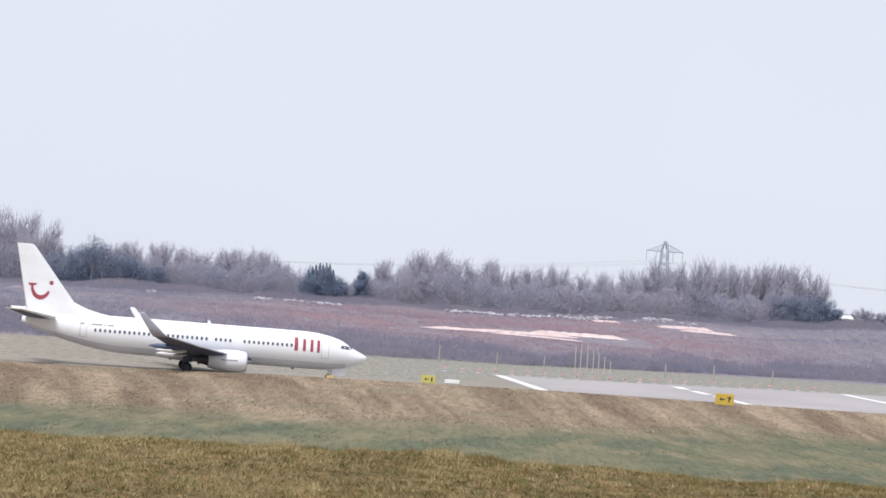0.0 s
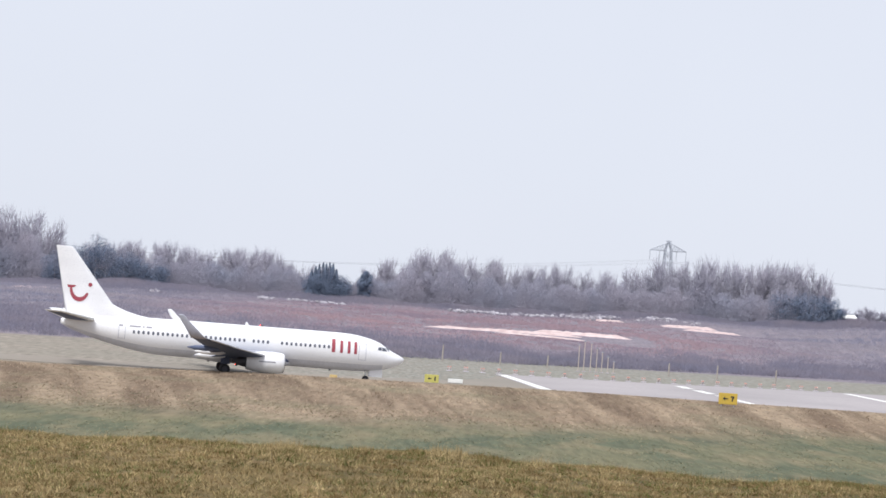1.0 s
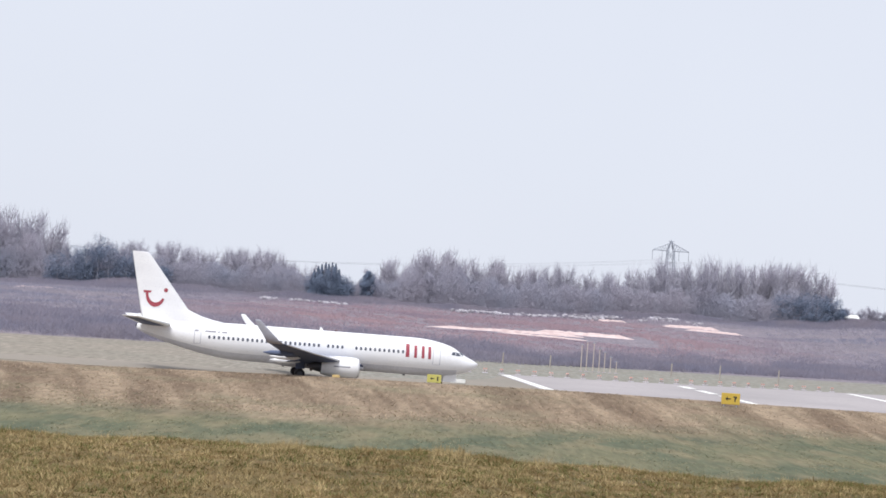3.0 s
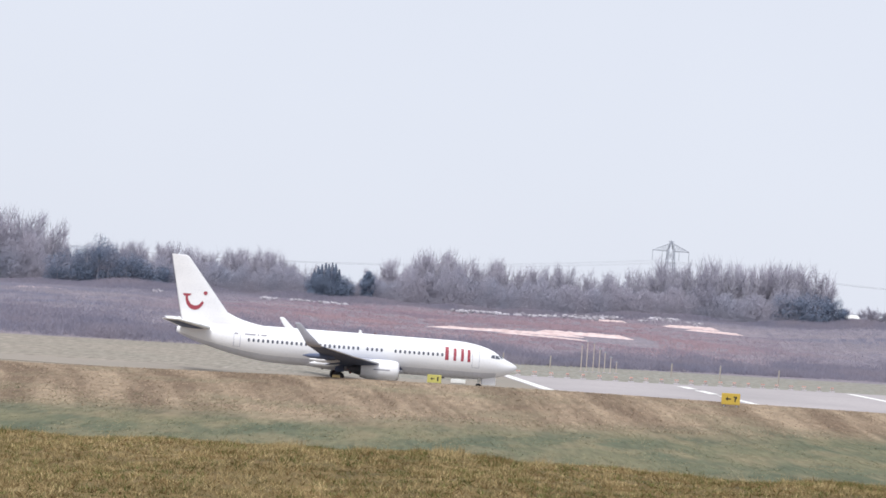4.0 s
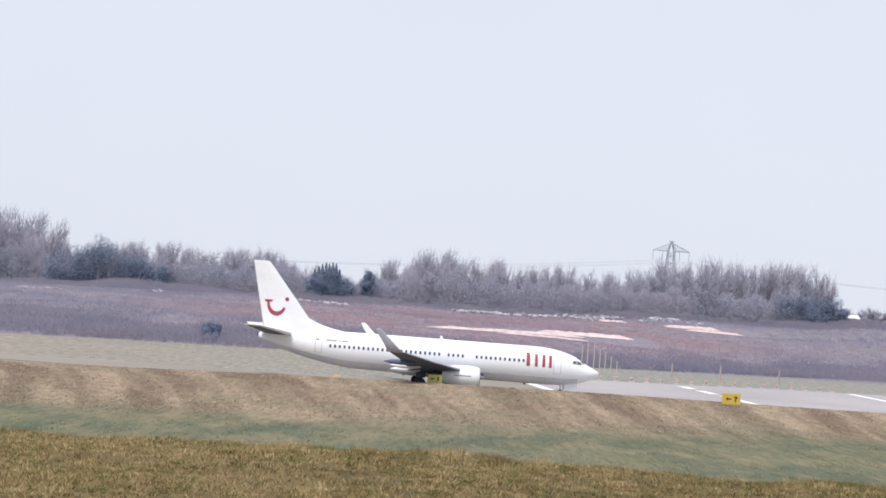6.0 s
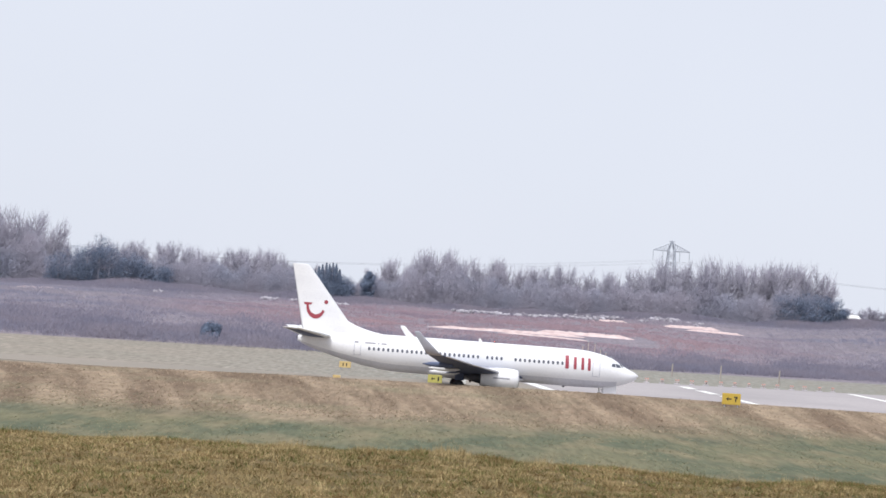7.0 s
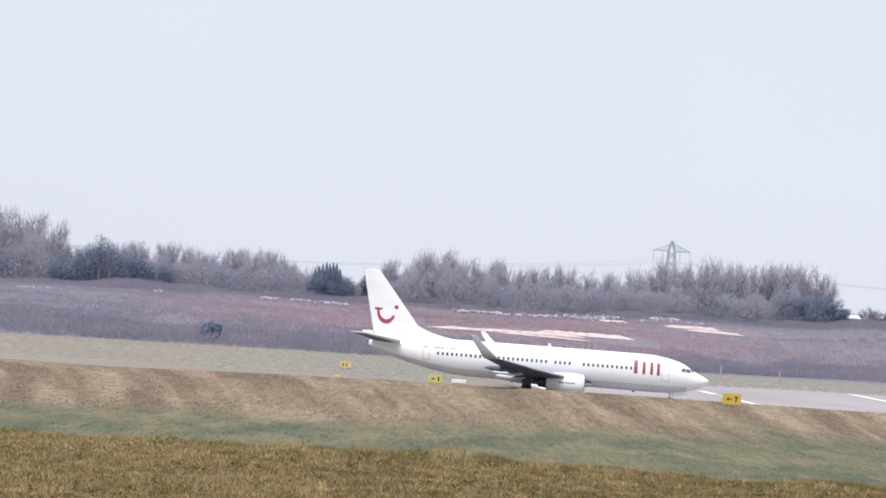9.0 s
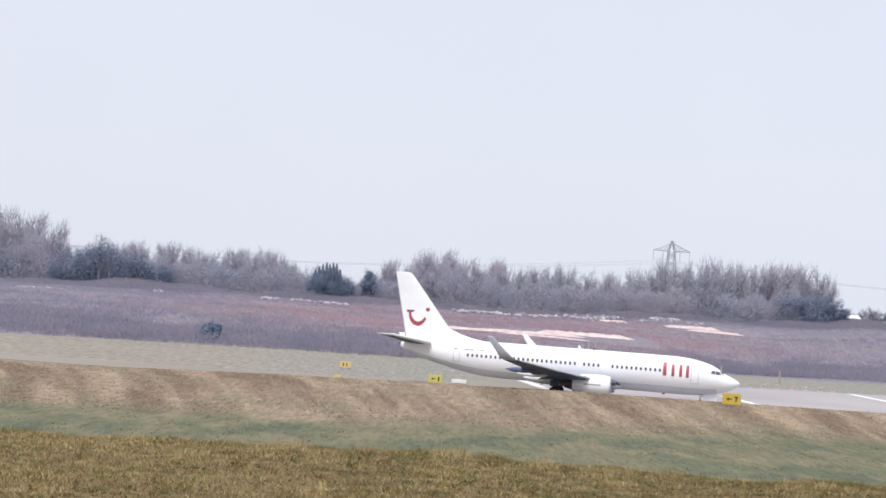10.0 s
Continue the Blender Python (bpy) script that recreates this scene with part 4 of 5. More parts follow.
def rubble():
    rng = random.Random(8)
    verts, faces = [], []
    spots = []
    for _ in range(48):
        cx, cy = rng.uniform(6, 82), rng.uniform(572, 606)
        spots += [(rng.gauss(cx, 1.7), rng.gauss(cy, 4.0), rng.uniform(0.15, 0.7)) for _ in range(rng.randint(3, 10))]
    spots += [(rng.gauss(-52, 1.2), rng.gauss(548, 3), rng.uniform(0.3, 0.8)) for _ in range(14)]
    spots += [(rng.gauss(-86, 1.2), rng.gauss(555, 3), rng.uniform(0.2, 0.5)) for _ in range(8)]
    spots += [(rng.uniform(-45, -28), rng.gauss(556, 5), rng.uniform(0.2, 0.7)) for _ in range(34)]
    for x, y, r in spots:
        z = ground_at(x, y) + 0.6
        base = len(verts)
        for sz, rr in ((-1.6, 0.9), (0.0, 1.0), (0.75, 0.55)):
            for k in range(5):
                a = 2 * math.pi * (k + rng.random() * 0.6) / 5
                verts.append((x + r * rr * math.cos(a) * rng.uniform(0.6, 2.2), y + r * rr * math.sin(a), z + r * sz * rng.uniform(0.3, 1.2)))
        for lvl in (0, 1):
            for k in range(5):
                a, b = base + lvl * 5 + k, base + lvl * 5 + (k + 1) % 5
                faces.append((a, b, b + 5, a + 5))
        faces.append(tuple(base + 10 + k for k in range(5)))
    ob = mesh_object("rubble", verts, faces, ROCK)
    tagged(ob, "pale broken rubble lying along the heath", "rubble", kind="stuff")


rubble()


# ---------------------------------------------------------------- scattered stems and blades
def tri_field(name, base, lean, height, width, material, label, category):
    """Upright slender triangles: base (n,3), lean (n,2), height (n), width (n)."""
    n = len(base)
    ang = np.random.uniform(0, math.pi, n)
    side = np.stack([np.cos(ang), np.sin(ang) * 0.3, np.zeros(n)], -1) * (width / 2)[:, None]
    tip = base + np.stack([lean[:, 0], lean[:, 1], height], -1)
    verts = np.stack([base - side, base + side, tip], 1).reshape(-1, 3)
    me = bpy.data.meshes.new(name)
    me.vertices.add(3 * n)
    me.loops.add(3 * n)
    me.polygons.add(n)
    me.vertices.foreach_set("co", verts.astype(np.float32).ravel())
    me.loops.foreach_set("vertex_index", np.arange(3 * n, dtype=np.int32))
    me.polygons.foreach_set("loop_start", np.arange(0, 3 * n, 3, dtype=np.int32))
    me.materials.append(material)
    me.update(calc_edges=True)
    me.validate()
    tagged(new(name, me), label, category, kind="stuff")


def spread(n, y0, y1, wide, power=1.0):
    y = y0 + (y1 - y0) * np.random.rand(n) ** power
    x = np.random.uniform(-1, 1, n) * wide * y
    return x, y


def grass():
    np.random.seed(5)
    for name, mat, tufts, per, h0, h1, lab in (("dry_grass", BLADE_DRY, 18000, 9, 0.025, 0.075, "dry straw-coloured grass tufts on the near bank"),
                                               ("brown_grass", BLADE_BROWN, 18000, 11, 0.02, 0.06, "brown withered grass on the near bank"),
                                               ("green_grass", BLADE_GREEN, 9500, 11, 0.025, 0.07, "green grass tufts among dry grass on the near bank")):
        tx, ty = spread(tufts, 13.5, 28.5, 0.29)
        seed = float(len(name))
        clump = np.array([0.35 * noise.noise(Vector((a * 0.9, b * 0.6, seed))) + 0.8 * noise.noise(Vector((a * 4.5, b * 2.6, seed))) for a, b in zip(tx, ty)])
        keep = clump + np.random.normal(0, 0.16, tufts) > (0.13 - 0.34 * smooth_step((4.0 - tx) / 8.0) if mat == BLADE_DRY else -0.22 if mat == BLADE_BROWN else -0.13)
        tx, ty, clump = tx[keep], ty[keep], clump[keep]
        x = np.repeat(tx, per) + np.random.normal(0, 0.022, len(tx) * per)
        y = np.repeat(ty, per) + np.random.normal(0, 0.022, len(tx) * per)
        size = np.repeat(np.random.uniform(0.5, 1.15, len(tx)) * (1 + 0.8 * np.clip(clump, 0, 1)), per)
        h = np.random.uniform(h0, h1, len(x)) * size * 0.92
        fringe = np.array([noise.noise(Vector((a * 1.7, 3.0, seed))) + 0.5 * noise.noise(Vector((a * 5.0, 7.0, seed))) for a in tx])
        h *= 1 + np.repeat(np.clip(fringe, 0, 1) * 2.2 * smooth_step((ty - 21.0) / 3.0), per)
        lean = np.stack([(x - np.repeat(tx, per)), (y - np.repeat(ty, per))], -1) * 1.2 + np.random.normal(0, 0.03, (len(x), 2))
        tri_field(name, np.stack([x, y, ground_z(x, y) - 0.01], -1), lean, h, np.random.uniform(0.005, 0.013, len(x)), mat, lab, "grass")
    x, y = spread(36000, 128, 193, 0.28)
    keep = y > 140 + 0.38 * x
    x, y = x[keep], y[keep]
    tri_field("hay_stubble", np.stack([x, y, ground_z(x, y) - 0.01], -1), np.random.normal(0, 0.16, (len(x), 2)), np.random.uniform(0.03, 0.12, len(x)),
              np.random.uniform(0.04, 0.12, len(x)), STUBBLE, "cut dry hay stubble on the airfield", "grass")
    tx, ty = spread(30000, 66, 152, 0.28)
    keep = np.array([noise.noise(Vector((a * 0.35, b * 0.12, 2.0))) for a, b in zip(tx, ty)]) + np.random.normal(0, 0.25, len(tx)) > -0.05
    tx, ty = tx[keep], ty[keep]
    per = 4
    x, y = np.repeat(tx, per) + np.random.normal(0, 0.09, len(tx) * per), np.repeat(ty, per) + np.random.normal(0, 0.09, len(tx) * per)
    tri_field("field_grass", np.stack([x, y, ground_z(x, y) - 0.01], -1), np.random.normal(0, 0.16, (len(x), 2)), np.random.uniform(0.02, 0.09, len(x)),
              np.random.uniform(0.03, 0.08, len(x)), FIELD_BLADES, "short green and straw grass tufts on the airfield strip", "grass")


grass()


def heath():
    np.random.seed(11)
    n = 17000
    x, y = spread(n, 288, 606, 0.31, 0.8)
    keep = y > np.interp(x, FOOT_X, FOOT_Y) + np.random.uniform(0, 3, n)
    for bx0, bx1, by0, by1 in BANKS:
        keep &= ~((x > bx0) & (x < bx1) & (y > by0 - 9) & (y < by1))
    x, y = x[keep], y[keep]
    per = 20
    cx = np.repeat(x, per) + np.random.normal(0, 0.75, len(x) * per)
    cy = np.repeat(y, per) + np.random.normal(0, 0.6, len(x) * per)
    size = np.repeat(np.random.uniform(0.35, 0.8, len(x)) * (0.8 + 0.5 * np.sin(x * 0.05 + 1) * np.sin(y * 0.04)), per)
    h = size * np.random.uniform(0.5, 1.25, len(cx))
    lift = size * np.random.uniform(-0.1, 0.6, len(cx))
    tri_field("heath_scrub", np.stack([cx, cy, ground_z(cx, cy) + lift], -1), np.random.normal(0, 1, (len(cx), 2)) * (0.35, 0.06), 0.15 + 0.6 * h,
              np.random.uniform(0.06, 0.22, len(cx)), SCRUB, "purple-brown leafless bramble scrub over the heath", "scrub")
    n = 9000
    x = np.random.uniform(-115, 125, n)
    deep = np.abs(np.random.normal(0, 0.6, n)) * (1 + 0.5 * np.sin(x * 0.21) * np.sin(x * 0.05 + 1)) * np.interp(x, [-110, -20, 20, 120], [75, 55, 30, 38])
    y = np.interp(x, FOOT_X, FOOT_Y) + deep
    per = 18
    cx = np.repeat(x, per) + np.random.normal(0, 0.8, n * per)
    cy = np.repeat(y, per) + np.random.normal(0, 0.6, n * per)
    size = np.repeat(np.random.uniform(0.6, 1.2, n) * np.interp(x, [-110, -30, 15, 120], [2.3, 2.0, 1.2, 0.9]), per)
    lift = size * np.random.uniform(-0.08, 0.75, len(cx))
    tri_field("thicket", np.stack([cx, cy, ground_z(cx, cy) + lift], -1), np.random.normal(0, 1, (len(cx), 2)) * (0.32, 0.06),
              np.random.uniform(0.25, 0.85, len(cx)), np.random.uniform(0.06, 0.2, len(cx)), THICKET, "dark grey leafless thicket at the heath's edge", "scrub")
    n = 15000
    x = np.random.uniform(-178, 150, n)
    reach = np.interp(x, [-178, -50, 0, 150], [24, 18, 8, 9])
    y = 609 - np.abs(np.random.normal(0, 1.0, n)) * reach * (1 + 0.6 * np.sin(x * 0.09) * np.sin(x * 0.037 + 1))
    cx = np.repeat(x, per) + np.random.normal(0, 0.9, n * per)
    cy = np.repeat(y, per) + np.random.normal(0, 0.6, n * per)
    size = np.repeat(np.random.uniform(0.7, 1.5, n) * (1.5 + 1.0 * np.sin(x * 0.17) * np.sin(x * 0.06 + 2)) * smooth_step(1.1 - (609 - y) / (3.0 * reach)), per)
    lift = size * np.random.uniform(-0.08, 0.75, len(cx))
    tri_field("undergrowth", np.stack([cx, cy, ground_z(cx, cy) + lift], -1), np.random.normal(0, 1, (len(cx), 2)) * (0.35, 0.06),
              np.random.uniform(0.3, 1.0, len(cx)), np.random.uniform(0.06, 0.18, len(cx)), THICKET, "grey leafless undergrowth at the foot of the trees", "scrub")


heath()


# ---------------------------------------------------------------- trees
def winter_tree_data(seed, height, spread_f, twigs, dense=1.0):
    """Trunk with limbs, and a crown of fine bare twigs, as two vertex and face lists."""
    rng = random.Random(seed)
    wood_v, wood_f, tw_v, tw_f = [], [], [], []

    def bar(a, b, r1, r2, sides=5):
        q = (b - a).to_track_quat("Z", "Y")
        base = len(wood_v)
        for p, r in ((a, r1), (b, r2)):
            for k in range(sides):
                t = 2 * math.pi * k / sides
                wood_v.append(tuple(p + q @ Vector((r * math.cos(t), r * math.sin(t), 0))))
        for k in range(sides):
            wood_f.append((base + k, base + (k + 1) % sides, base + sides + (k + 1) % sides, base + sides + k))

    tips = []

    def grow(p, d, length, r, level):
        steps = 3 if level < 2 else 2
        for i in range(steps):
            d = (d + Vector((rng.gauss(0, 0.13), rng.gauss(0, 0.13), 0.06 + rng.gauss(0, 0.05)))).normalized()
            q = p + d * length / steps
            bar(p, q, r * (1 - 0.25 * i / steps), r * (1 - 0.25 * (i + 1) / steps), 6 if level == 0 else 4)
            if level >= 1 or i > 0:
                tips.append((q, d, level))
            p = q
            if level < 3:
                for _ in range(2 if level == 0 else rng.choice((1, 2))):
                    a = rng.uniform(0, 2 * math.pi)
                    out = Vector((math.cos(a), math.sin(a), 0)) * spread_f
                    grow(p, (d * 0.9 + out * rng.uniform(0.5, 1.0)).normalized(), length * rng.uniform(0.5, 0.68), r * 0.5, level + 1)
        if level < 3:
            grow(p, d, length * 0.7, r * 0.6, level + 1)

    thin = 0.55 if dense > 1 else 0.8
    grow(Vector((0, 0, -0.3)), Vector((rng.gauss(0, 0.05), rng.gauss(0, 0.05), 1)).normalized(), 0.36, 0.018 * thin, 0)
    top = max(p.z for p, _, _ in tips)
    for _ in range(twigs):
        p, d, level = rng.choice(tips)
        d = (d + Vector((rng.gauss(0, 0.5), rng.gauss(0, 0.5), rng.gauss(0.2, 0.4)))).normalized()
        ln = rng.uniform(0.04, 0.12)
        w = rng.uniform(0.0016, 0.0036) * dense
        side = d.orthogonal().normalized()
        side.rotate(Matrix.Rotation(rng.uniform(0, 6.28), 3, d))
        p = p + Vector((rng.gauss(0, 0.015), rng.gauss(0, 0.015), rng.gauss(0, 0.02)))
        base = len(tw_v)
        for q in (p - side * w, p + side * w, p + d * ln):
            tw_v.append(tuple(q))
        tw_f.append((base, base + 1, base + 2))
    k = height / (top + 0.06)
    scale = lambda vs: [(x * k, y * k, max(z, -0.02) * k) for x, y, z in vs]
    return scale(wood_v), wood_f, scale(tw_v), tw_f


def tree_model(seed, height, spread_f, twigs, label, name="bare_tree", crown=TWIG, dense=1.0):
    wv, wf, tv, tf = winter_tree_data(seed, height, spread_f, twigs, dense)
    tree = tagged(new(name), label, "tree" if "tree" in name else "bush", "trees beyond the heath")
    mesh_object("trunk", wv, wf, BARK, tree, "grey bare trunk and limbs")
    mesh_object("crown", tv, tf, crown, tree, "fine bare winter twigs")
    return tree


def evergreen_model(seed, height, width, label, pointed):
    rng = random.Random(seed)
    tree = tagged(new("evergreen_tree"), label, "tree", "trees beyond the heath")
    bm = bmesh.new()
    tube(bm, (0, 0, -0.3), (0, 0, height * 0.9), height * 0.022, 0.04, 7)
    for k in range(26):
        z = height * rng.uniform(0.12, 0.85)
        a = rng.uniform(0, 6.28)
        r = width * 0.4 * (1 - z / height) + 0.3
        tube(bm, (0, 0, z), (r * math.cos(a), r * math.sin(a), z + 0.2), 0.06, 0.02, 4, caps=False)
    part("trunk", bm, BARK, tree, "dark trunk and limbs")
    verts, faces = [], []
    lobes = [(rng.uniform(-0.3, 0.3) * width, rng.uniform(-0.3, 0.3) * width, height * rng.uniform(0.12, 0.8), width * rng.uniform(0.2, 0.34)) for _ in range(20)]
    for _ in range(12000):
        if pointed:
            t = rng.random() ** 1.4
            z = height * (0.05 + 0.95 * t)
            r = width * 0.5 * (1 - t) ** 0.8 * (0.55 + 0.45 * rng.random() ** 0.4) * (0.9 + 0.12 * math.sin(z * 3.1 + seed))
            a = rng.uniform(0, 6.28)
            p = Vector((r * math.cos(a), r * math.sin(a), z))
            d = Vector((math.cos(a), math.sin(a), 0.5))
        else:
            lx, ly, lz, lr = rng.choice(lobes)
            d = Vector((rng.gauss(0, 1), rng.gauss(0, 1), rng.gauss(0, 1))).normalized() * lr * rng.uniform(0.6, 1.08)
            p = Vector((lx, ly, lz)) + Vector((d.x, d.y, d.z * 1.1))
        s = rng.uniform(0.05, 0.15)
        base = len(verts)
        n = (d.normalized() + Vector((rng.gauss(0, 0.22), rng.gauss(0, 0.22), 0.35 + rng.gauss(0, 0.2)))).normalized()
        e1 = n.orthogonal().normalized()
        e2 = n.cross(e1)
        for _k in range(3):
            verts.append(tuple(p + e1 * rng.gauss(0, s * 1.2) + e2 * rng.gauss(0, s * 1.2)))
        faces.append((base, base + 1, base + 2))
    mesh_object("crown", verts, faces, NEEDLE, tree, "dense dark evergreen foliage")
    return tree


TOP_X = [-190, -160, -150, -142, -136, -131, -116, -94, -82, -70, -59, -50, -42, -30, -20, -15, -9, 5, 23, 32, 42, 54, 64, 75, 84, 90, 104, 121, 129, 133]
TOP_Z = [31, 31.5, 33, 32.5, 26, 22.5, 23.5, 25, 23, 24, 25, 22, 18.5, 17, 19.5, 26.4, 29.4, 27.6, 26.2, 24.8, 26.4, 25, 24.4, 27.8, 30.5, 33, 31.5, 33.2, 32, 26]


def woods():
    rng = random.Random(21)
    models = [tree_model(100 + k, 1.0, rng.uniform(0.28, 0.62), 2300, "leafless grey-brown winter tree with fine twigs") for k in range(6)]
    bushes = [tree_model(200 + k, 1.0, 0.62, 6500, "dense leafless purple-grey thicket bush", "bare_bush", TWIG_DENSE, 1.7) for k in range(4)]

    def put(model, x, y, h, wide):
        m = pose(x, y, ground_at(x, y) - 0.1, 0, 0, rng.uniform(0, 360))
        ob = copy_thing(model, m)
        ob.scale = (h * wide, h * wide, h)

    x = -186.0
    while x < 134:
        top = float(np.interp(x, TOP_X, TOP_Z))
        for y in (rng.uniform(622, 634), rng.uniform(638, 660)):
            k = y / 620
            h = 9 + (top - 9) * k - ground_at(x * k, y) - abs(rng.gauss(0, 1.3)) + 0.4
            put(rng.choice(models), x * k + rng.uniform(-1, 1), y, h, rng.uniform(0.55, 0.85))
        x += rng.uniform(2.6, 4.0)
    x = -186.0
    while x < 136:
        top = float(np.interp(x, TOP_X, TOP_Z))
        for y in (rng.uniform(619, 640),):
            h = (top - ground_at(x, y)) * rng.uniform(0.42, 0.64) * (0.8 if x > 82 else 1.0)
            put(rng.choice(bushes), x + rng.uniform(-1, 1), y, h, rng.uniform(1.0, 1.4))
        x += rng.uniform(2.0, 3.2)
    # the dense twiggy front of the wood
    np.random.seed(31)
    n = 62000
    gx = np.random.uniform(-187, 135, n)
    gy = np.random.uniform(608, 622, n)
    base = ground_z(gx, gy)
    full = np.interp(gx, TOP_X, TOP_Z) - base
    wavy = 0.60 + 0.14 * np.sin(gx * 0.33) * np.sin(gx * 0.11 + 1) + 0.09 * np.sin(gx * 0.9 + 2 * np.sin(gx * 0.21))
    wavy *= np.interp(gx, [78, 88, 136], [0.96, 0.72, 0.70])
    start = (np.random.rand(n) ** 1.25 * 0.98 - 0.02) * (wavy + 0.02) * full
    per = 7
    cx = np.repeat(gx, per) + np.random.normal(0, 0.5, n * per)
    cz = np.repeat(base + start, per) + np.random.normal(0, 0.5, n * per)
    cy = np.repeat(gy, per) + np.random.normal(0, 0.4, n * per)
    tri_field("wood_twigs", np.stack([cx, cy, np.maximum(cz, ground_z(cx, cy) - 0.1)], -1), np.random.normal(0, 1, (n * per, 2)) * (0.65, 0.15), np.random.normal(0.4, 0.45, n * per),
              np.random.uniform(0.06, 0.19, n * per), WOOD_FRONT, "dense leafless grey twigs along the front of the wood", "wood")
    # a lower wood further off beyond the gap
    x = 150.0
    while x < 235:
        h = rng.uniform(5.5, 8.5) if x > 158 else rng.uniform(3, 5)
        put(rng.choice(bushes), x, rng.uniform(690, 712), h, 1.4)
        put(rng.choice(models), x + 1, rng.uniform(700, 720), h + rng.uniform(0.5, 2), 1.0)
        x += rng.uniform(2.2, 3.4)
    for k, (x, y, h, w) in enumerate([(-1, 640, 2, 2), (-170, 616, 6, 5)]):
        put(bushes[k], x, y, h, 1.2)
    for ob in models + bushes:
        for child in list(ob.children):
            bpy.data.objects.remove(child)
        bpy.data.objects.remove(ob)
    # evergreens
    for k, (x, y, h, w, pointed) in enumerate([(-128, 606, 11.5, 10, 0), (-122, 606, 13.4, 10, 0), (-114.5, 606, 19.6, 8, 0), (-118.5, 606, 16.4, 9, 0), (-111, 606, 15.8, 10, 0), (-105, 606, 12.2, 11, 0),
                                               (-99, 606, 10.6, 10, 0), (-93, 606, 7.5, 9, 0),
                                               (-42.0, 605, 10.0, 5.5, 1), (-40.8, 605.5, 11.3, 5.2, 1), (-39.6, 604.5, 12.0, 4.8, 1), (-38.4, 605.5, 12.6, 4.6, 1), (-37.3, 604.5, 12.2, 4.8, 1),
                                               (-36.2, 605.5, 12.7, 4.6, 1), (-35.0, 604.5, 12.4, 4.8, 1), (-33.8, 605, 10.6, 5.2, 1), (-38.8, 604.5, 13.2, 7.5, 0), (-36.2, 604.5, 13.4, 7.5, 0),
                                               (-41.6, 606, 9.6, 9, 0), (-33.2, 606, 9.2, 8, 0), (-31.4, 606, 7.0, 8, 0), (-24.6, 607, 12.4, 3.4, 0), (-23.2, 607, 12.2, 3.4, 0), (-23.9, 606, 9.5, 5.5, 0),
                                               (116, 612, 11.5, 9, 0), (122, 610, 11.5, 9, 0), (127, 606, 12.5, 9, 0), (131.5, 606, 11.0, 7, 0), (135.0, 606, 6.0, 5.5, 0),
                                               (-38.0, 304, 3.3, 3.6, 0)]):
        tree = evergreen_model(300 + k, h, w, "dark green evergreen tree among bare trees" if h > 4 else "dark rounded evergreen bush in the heath", pointed)
        tree.matrix_world = pose(x, y, ground_at(x, y) - 0.1, 0, 0, 40 * k)


woods()


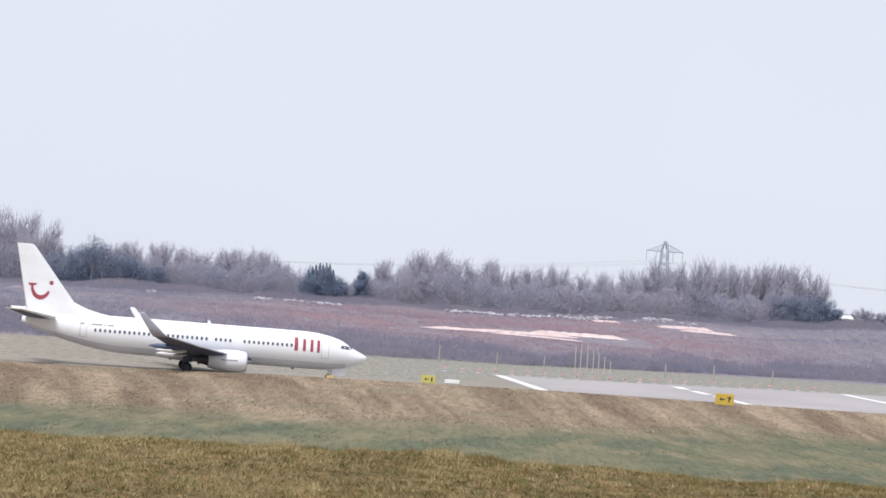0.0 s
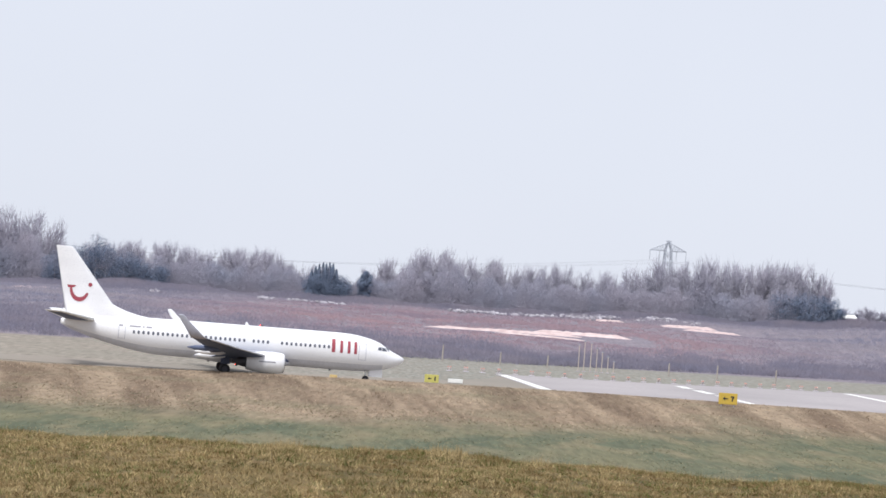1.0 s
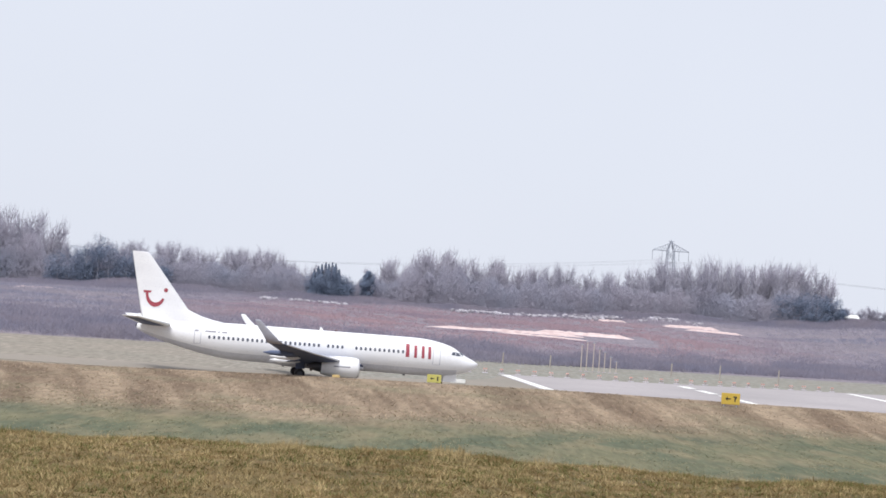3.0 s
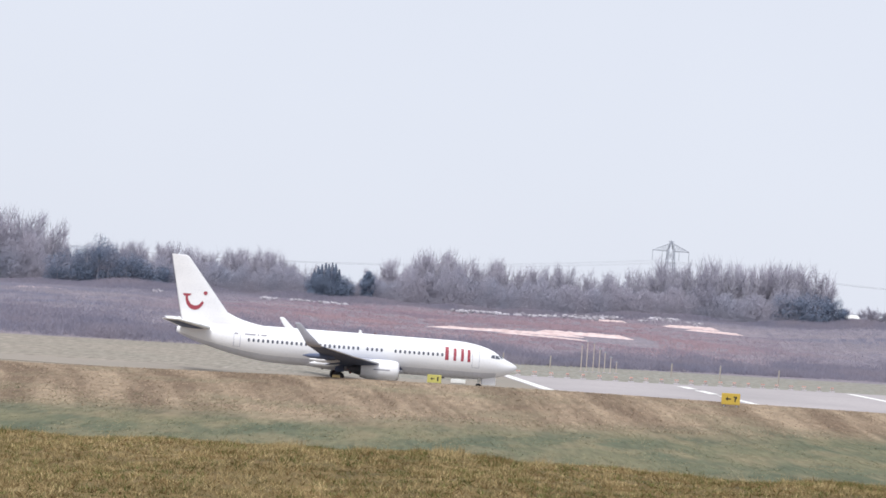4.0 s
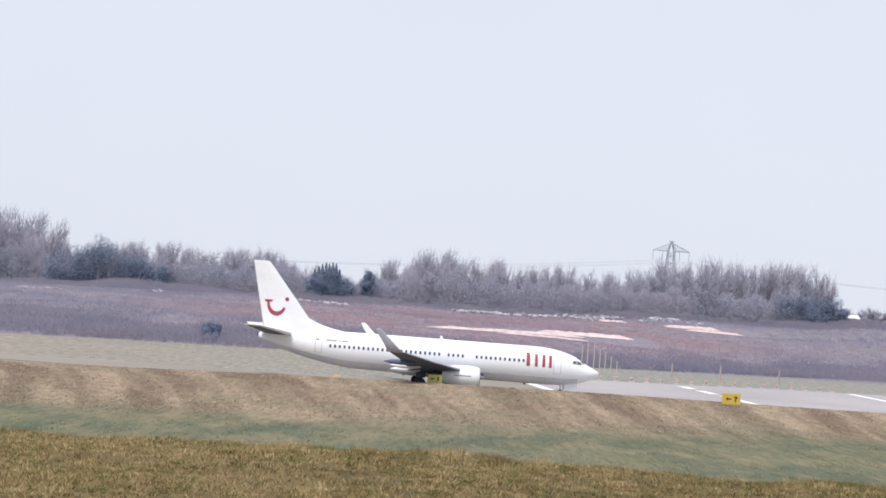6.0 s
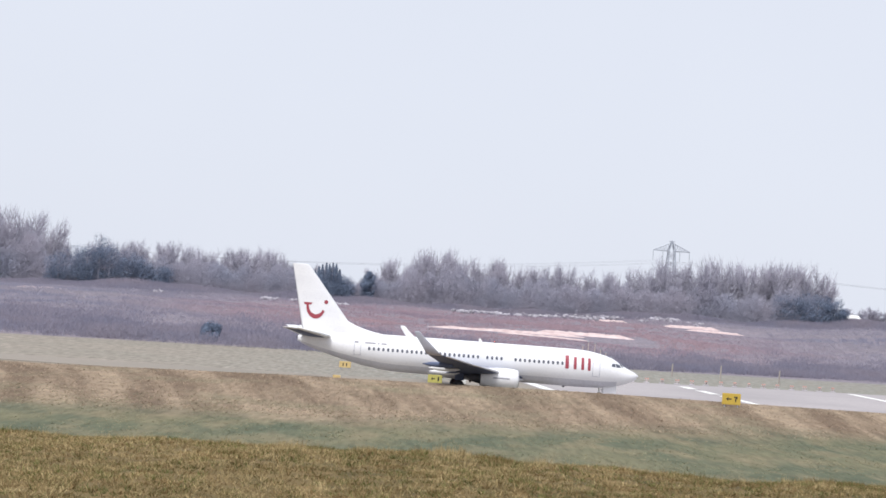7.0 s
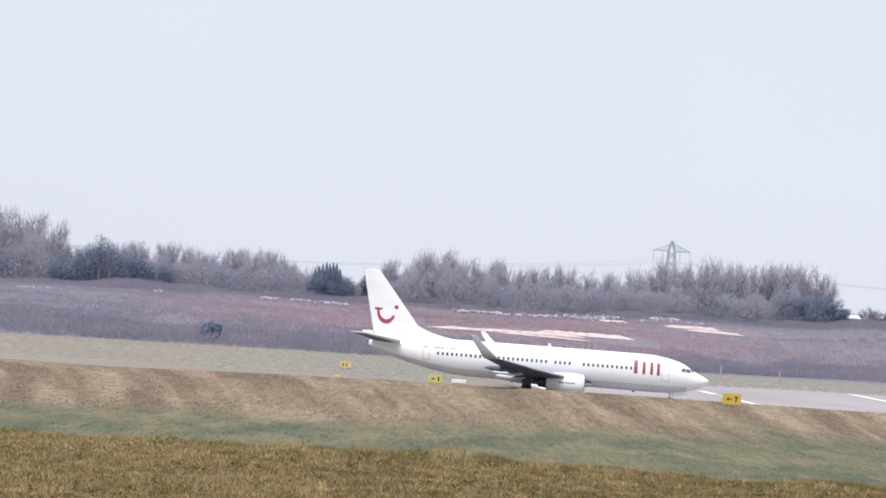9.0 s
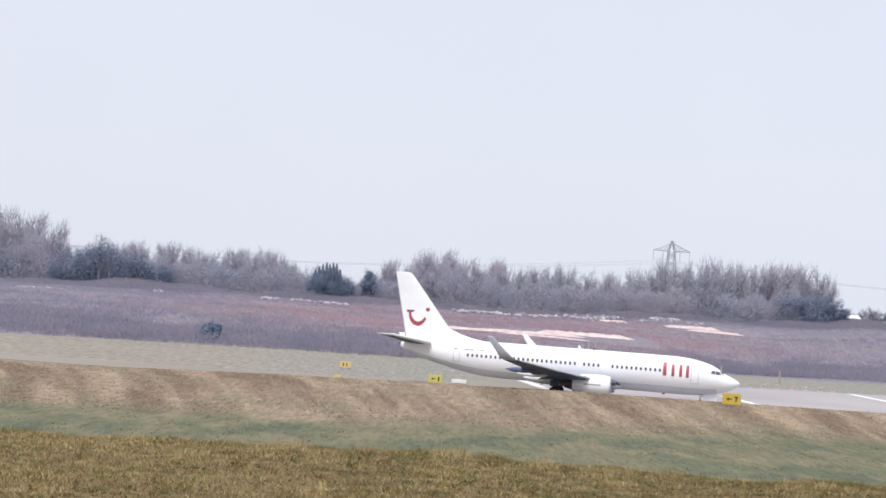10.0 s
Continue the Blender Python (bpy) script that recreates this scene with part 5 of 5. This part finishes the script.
# ---------------------------------------------------------------- pylon, cables and shed
def pylon():
    x, y = 126.4, 1000.0
    base = ground_at(x, y)
    top, arm = 53.7 - base, 48.4 - base
    tower = tagged(new("electricity_pylon"), "grey lattice steel electricity pylon behind bare trees", "pylon")
    tower.matrix_world = pose(x, y, base, 0, 0, 8)

    def half(z):
        return float(np.interp(z, [0, arm * 0.55, arm, top], [4.6, 2.6, 1.7, 0.35]))

    levels = [0, 6, 11.5, 16.5, 21, 25, 28.5, 31.5, arm, top]
    for sx, sy in ((-1, -1), (1, -1), (1, 1), (-1, 1)):
        bm = bmesh.new()
        for a, b in zip(levels, levels[1:]):
            tube(bm, (sx * half(a), sy * half(a), a), (sx * half(b), sy * half(b), b), 0.24, sides=4)
        part("leg", bm, STEEL, tower)
    for face in range(4):
        bm = bmesh.new()
        turn = Matrix.Rotation(face * math.pi / 2, 3, "Z")
        for a, b in zip(levels, levels[1:]):
            tube(bm, turn @ Vector((-half(a), half(a), a)), turn @ Vector((half(b), half(b), b)), 0.12, sides=4)
            tube(bm, turn @ Vector((half(a), half(a), a)), turn @ Vector((-half(b), half(b), b)), 0.12, sides=4)
        part("bracing", bm, STEEL, tower)
    for side in (-1, 1):
        bm = bmesh.new()
        for o in (-1.2, 1.2):
            tube(bm, (side * 1.4, o, arm), (side * 10.4, 0, arm), 0.2, 0.16, 4)
        tube(bm, (side * 0.4, 0, top - 0.8), (side * 10.4, 0, arm + 0.1), 0.18, 0.14, 4)
        for k in range(1, 7):
            u = k / 7
            px = side * (0.4 + 10.0 * u)
            zt = top - 0.8 + (arm + 0.1 - top + 0.8) * u
            tube(bm, (px, 0, zt), (px + side * 0.7, 0, arm), 0.09, sides=4)
            tube(bm, (px, 0, zt), (px - side * 0.7, 0, arm), 0.09, sides=4)
        part("crossarm", bm, STEEL, tower)
    bm = bmesh.new()
    tube(bm, (-1.5, 0, top), (1.5, 0, top), 0.22, sides=4)
    tube(bm, (0, 0, top), (0, 0, top + 0.9), 0.14, sides=4)
    part("earth_peak", bm, STEEL, tower)
    for px in (-10.3, -4.8, 4.8, 10.3):
        bm = bmesh.new()
        for k in range(9):
            z = arm - 0.3 - k * 0.6
            tube(bm, (px, 0, z), (px, 0, z - 0.3), 0.22, 0.1, 6)
        tube(bm, (px, 0, arm), (px, 0, arm - 5.6), 0.07, sides=5)
        part("insulator", bm, STEEL, tower)
    # conductors
    for px in (-10.3, -4.8, 4.8, 10.3):
        for far, ends in ((-1, (-340.0, 1120.0)), (1, (560.0, 860.0))):
            bm = bmesh.new()
            a = tower.matrix_world @ Vector((px, 0, arm - 5.6))
            b = Vector((ends[0] + px, ends[1], ground_at(*ends) + 30))
            pts = []
            for k in range(25):
                u = k / 24
                p = a.lerp(b, u)
                p.z -= 11.0 * 4 * u * (1 - u)
                pts.append(p)
            loft(bm, [[p + Vector((0, 0.035 * math.cos(c), 0.035 * math.sin(c))) for c in (0, 2.1, 4.2)] for p in pts])
            tagged(part("power_cable", bm, CABLE, None), "thin grey overhead power cable strung from the pylon", "cable", "power cables")


pylon()


def shed():
    x, y = 139.5, 622.0
    z = ground_at(x, y)
    ob = tagged(new("farm_shed"), "low pale-roofed farm shed at the edge of the trees", "shed")
    ob.matrix_world = pose(x, y, z, 0, 0, 6)
    bm = bmesh.new()
    box(bm, (-4.5, -3, -0.3), (4.5, 3, 2.6), 0.05)
    part("wall", bm, STEEL, ob, "grey metal cladding wall")
    bm = bmesh.new()
    for side in (-1, 1):
        q = [(-4.8, side * 3.4, 2.5), (4.8, side * 3.4, 2.5), (4.8, 0, 3.7), (-4.8, 0, 3.7)]
        lo = [bm.verts.new(p) for p in q]
        hi = [bm.verts.new((p[0], p[1], p[2] + 0.15)) for p in q]
        bm.faces.new(lo)
        bm.faces.new(hi)
        for k in range(4):
            bm.faces.new((lo[k], lo[(k + 1) % 4], hi[(k + 1) % 4], hi[k]))
    part("roof", bm, BOARD_WHITE, ob, "pale sheet roof")
    bm = bmesh.new()
    box(bm, (-1.5, -3.06, -0.2), (1.5, -2.98, 2.2), 0.02)
    part("door", bm, DARK_METAL, ob, "dark shed door")


shed()

motions()
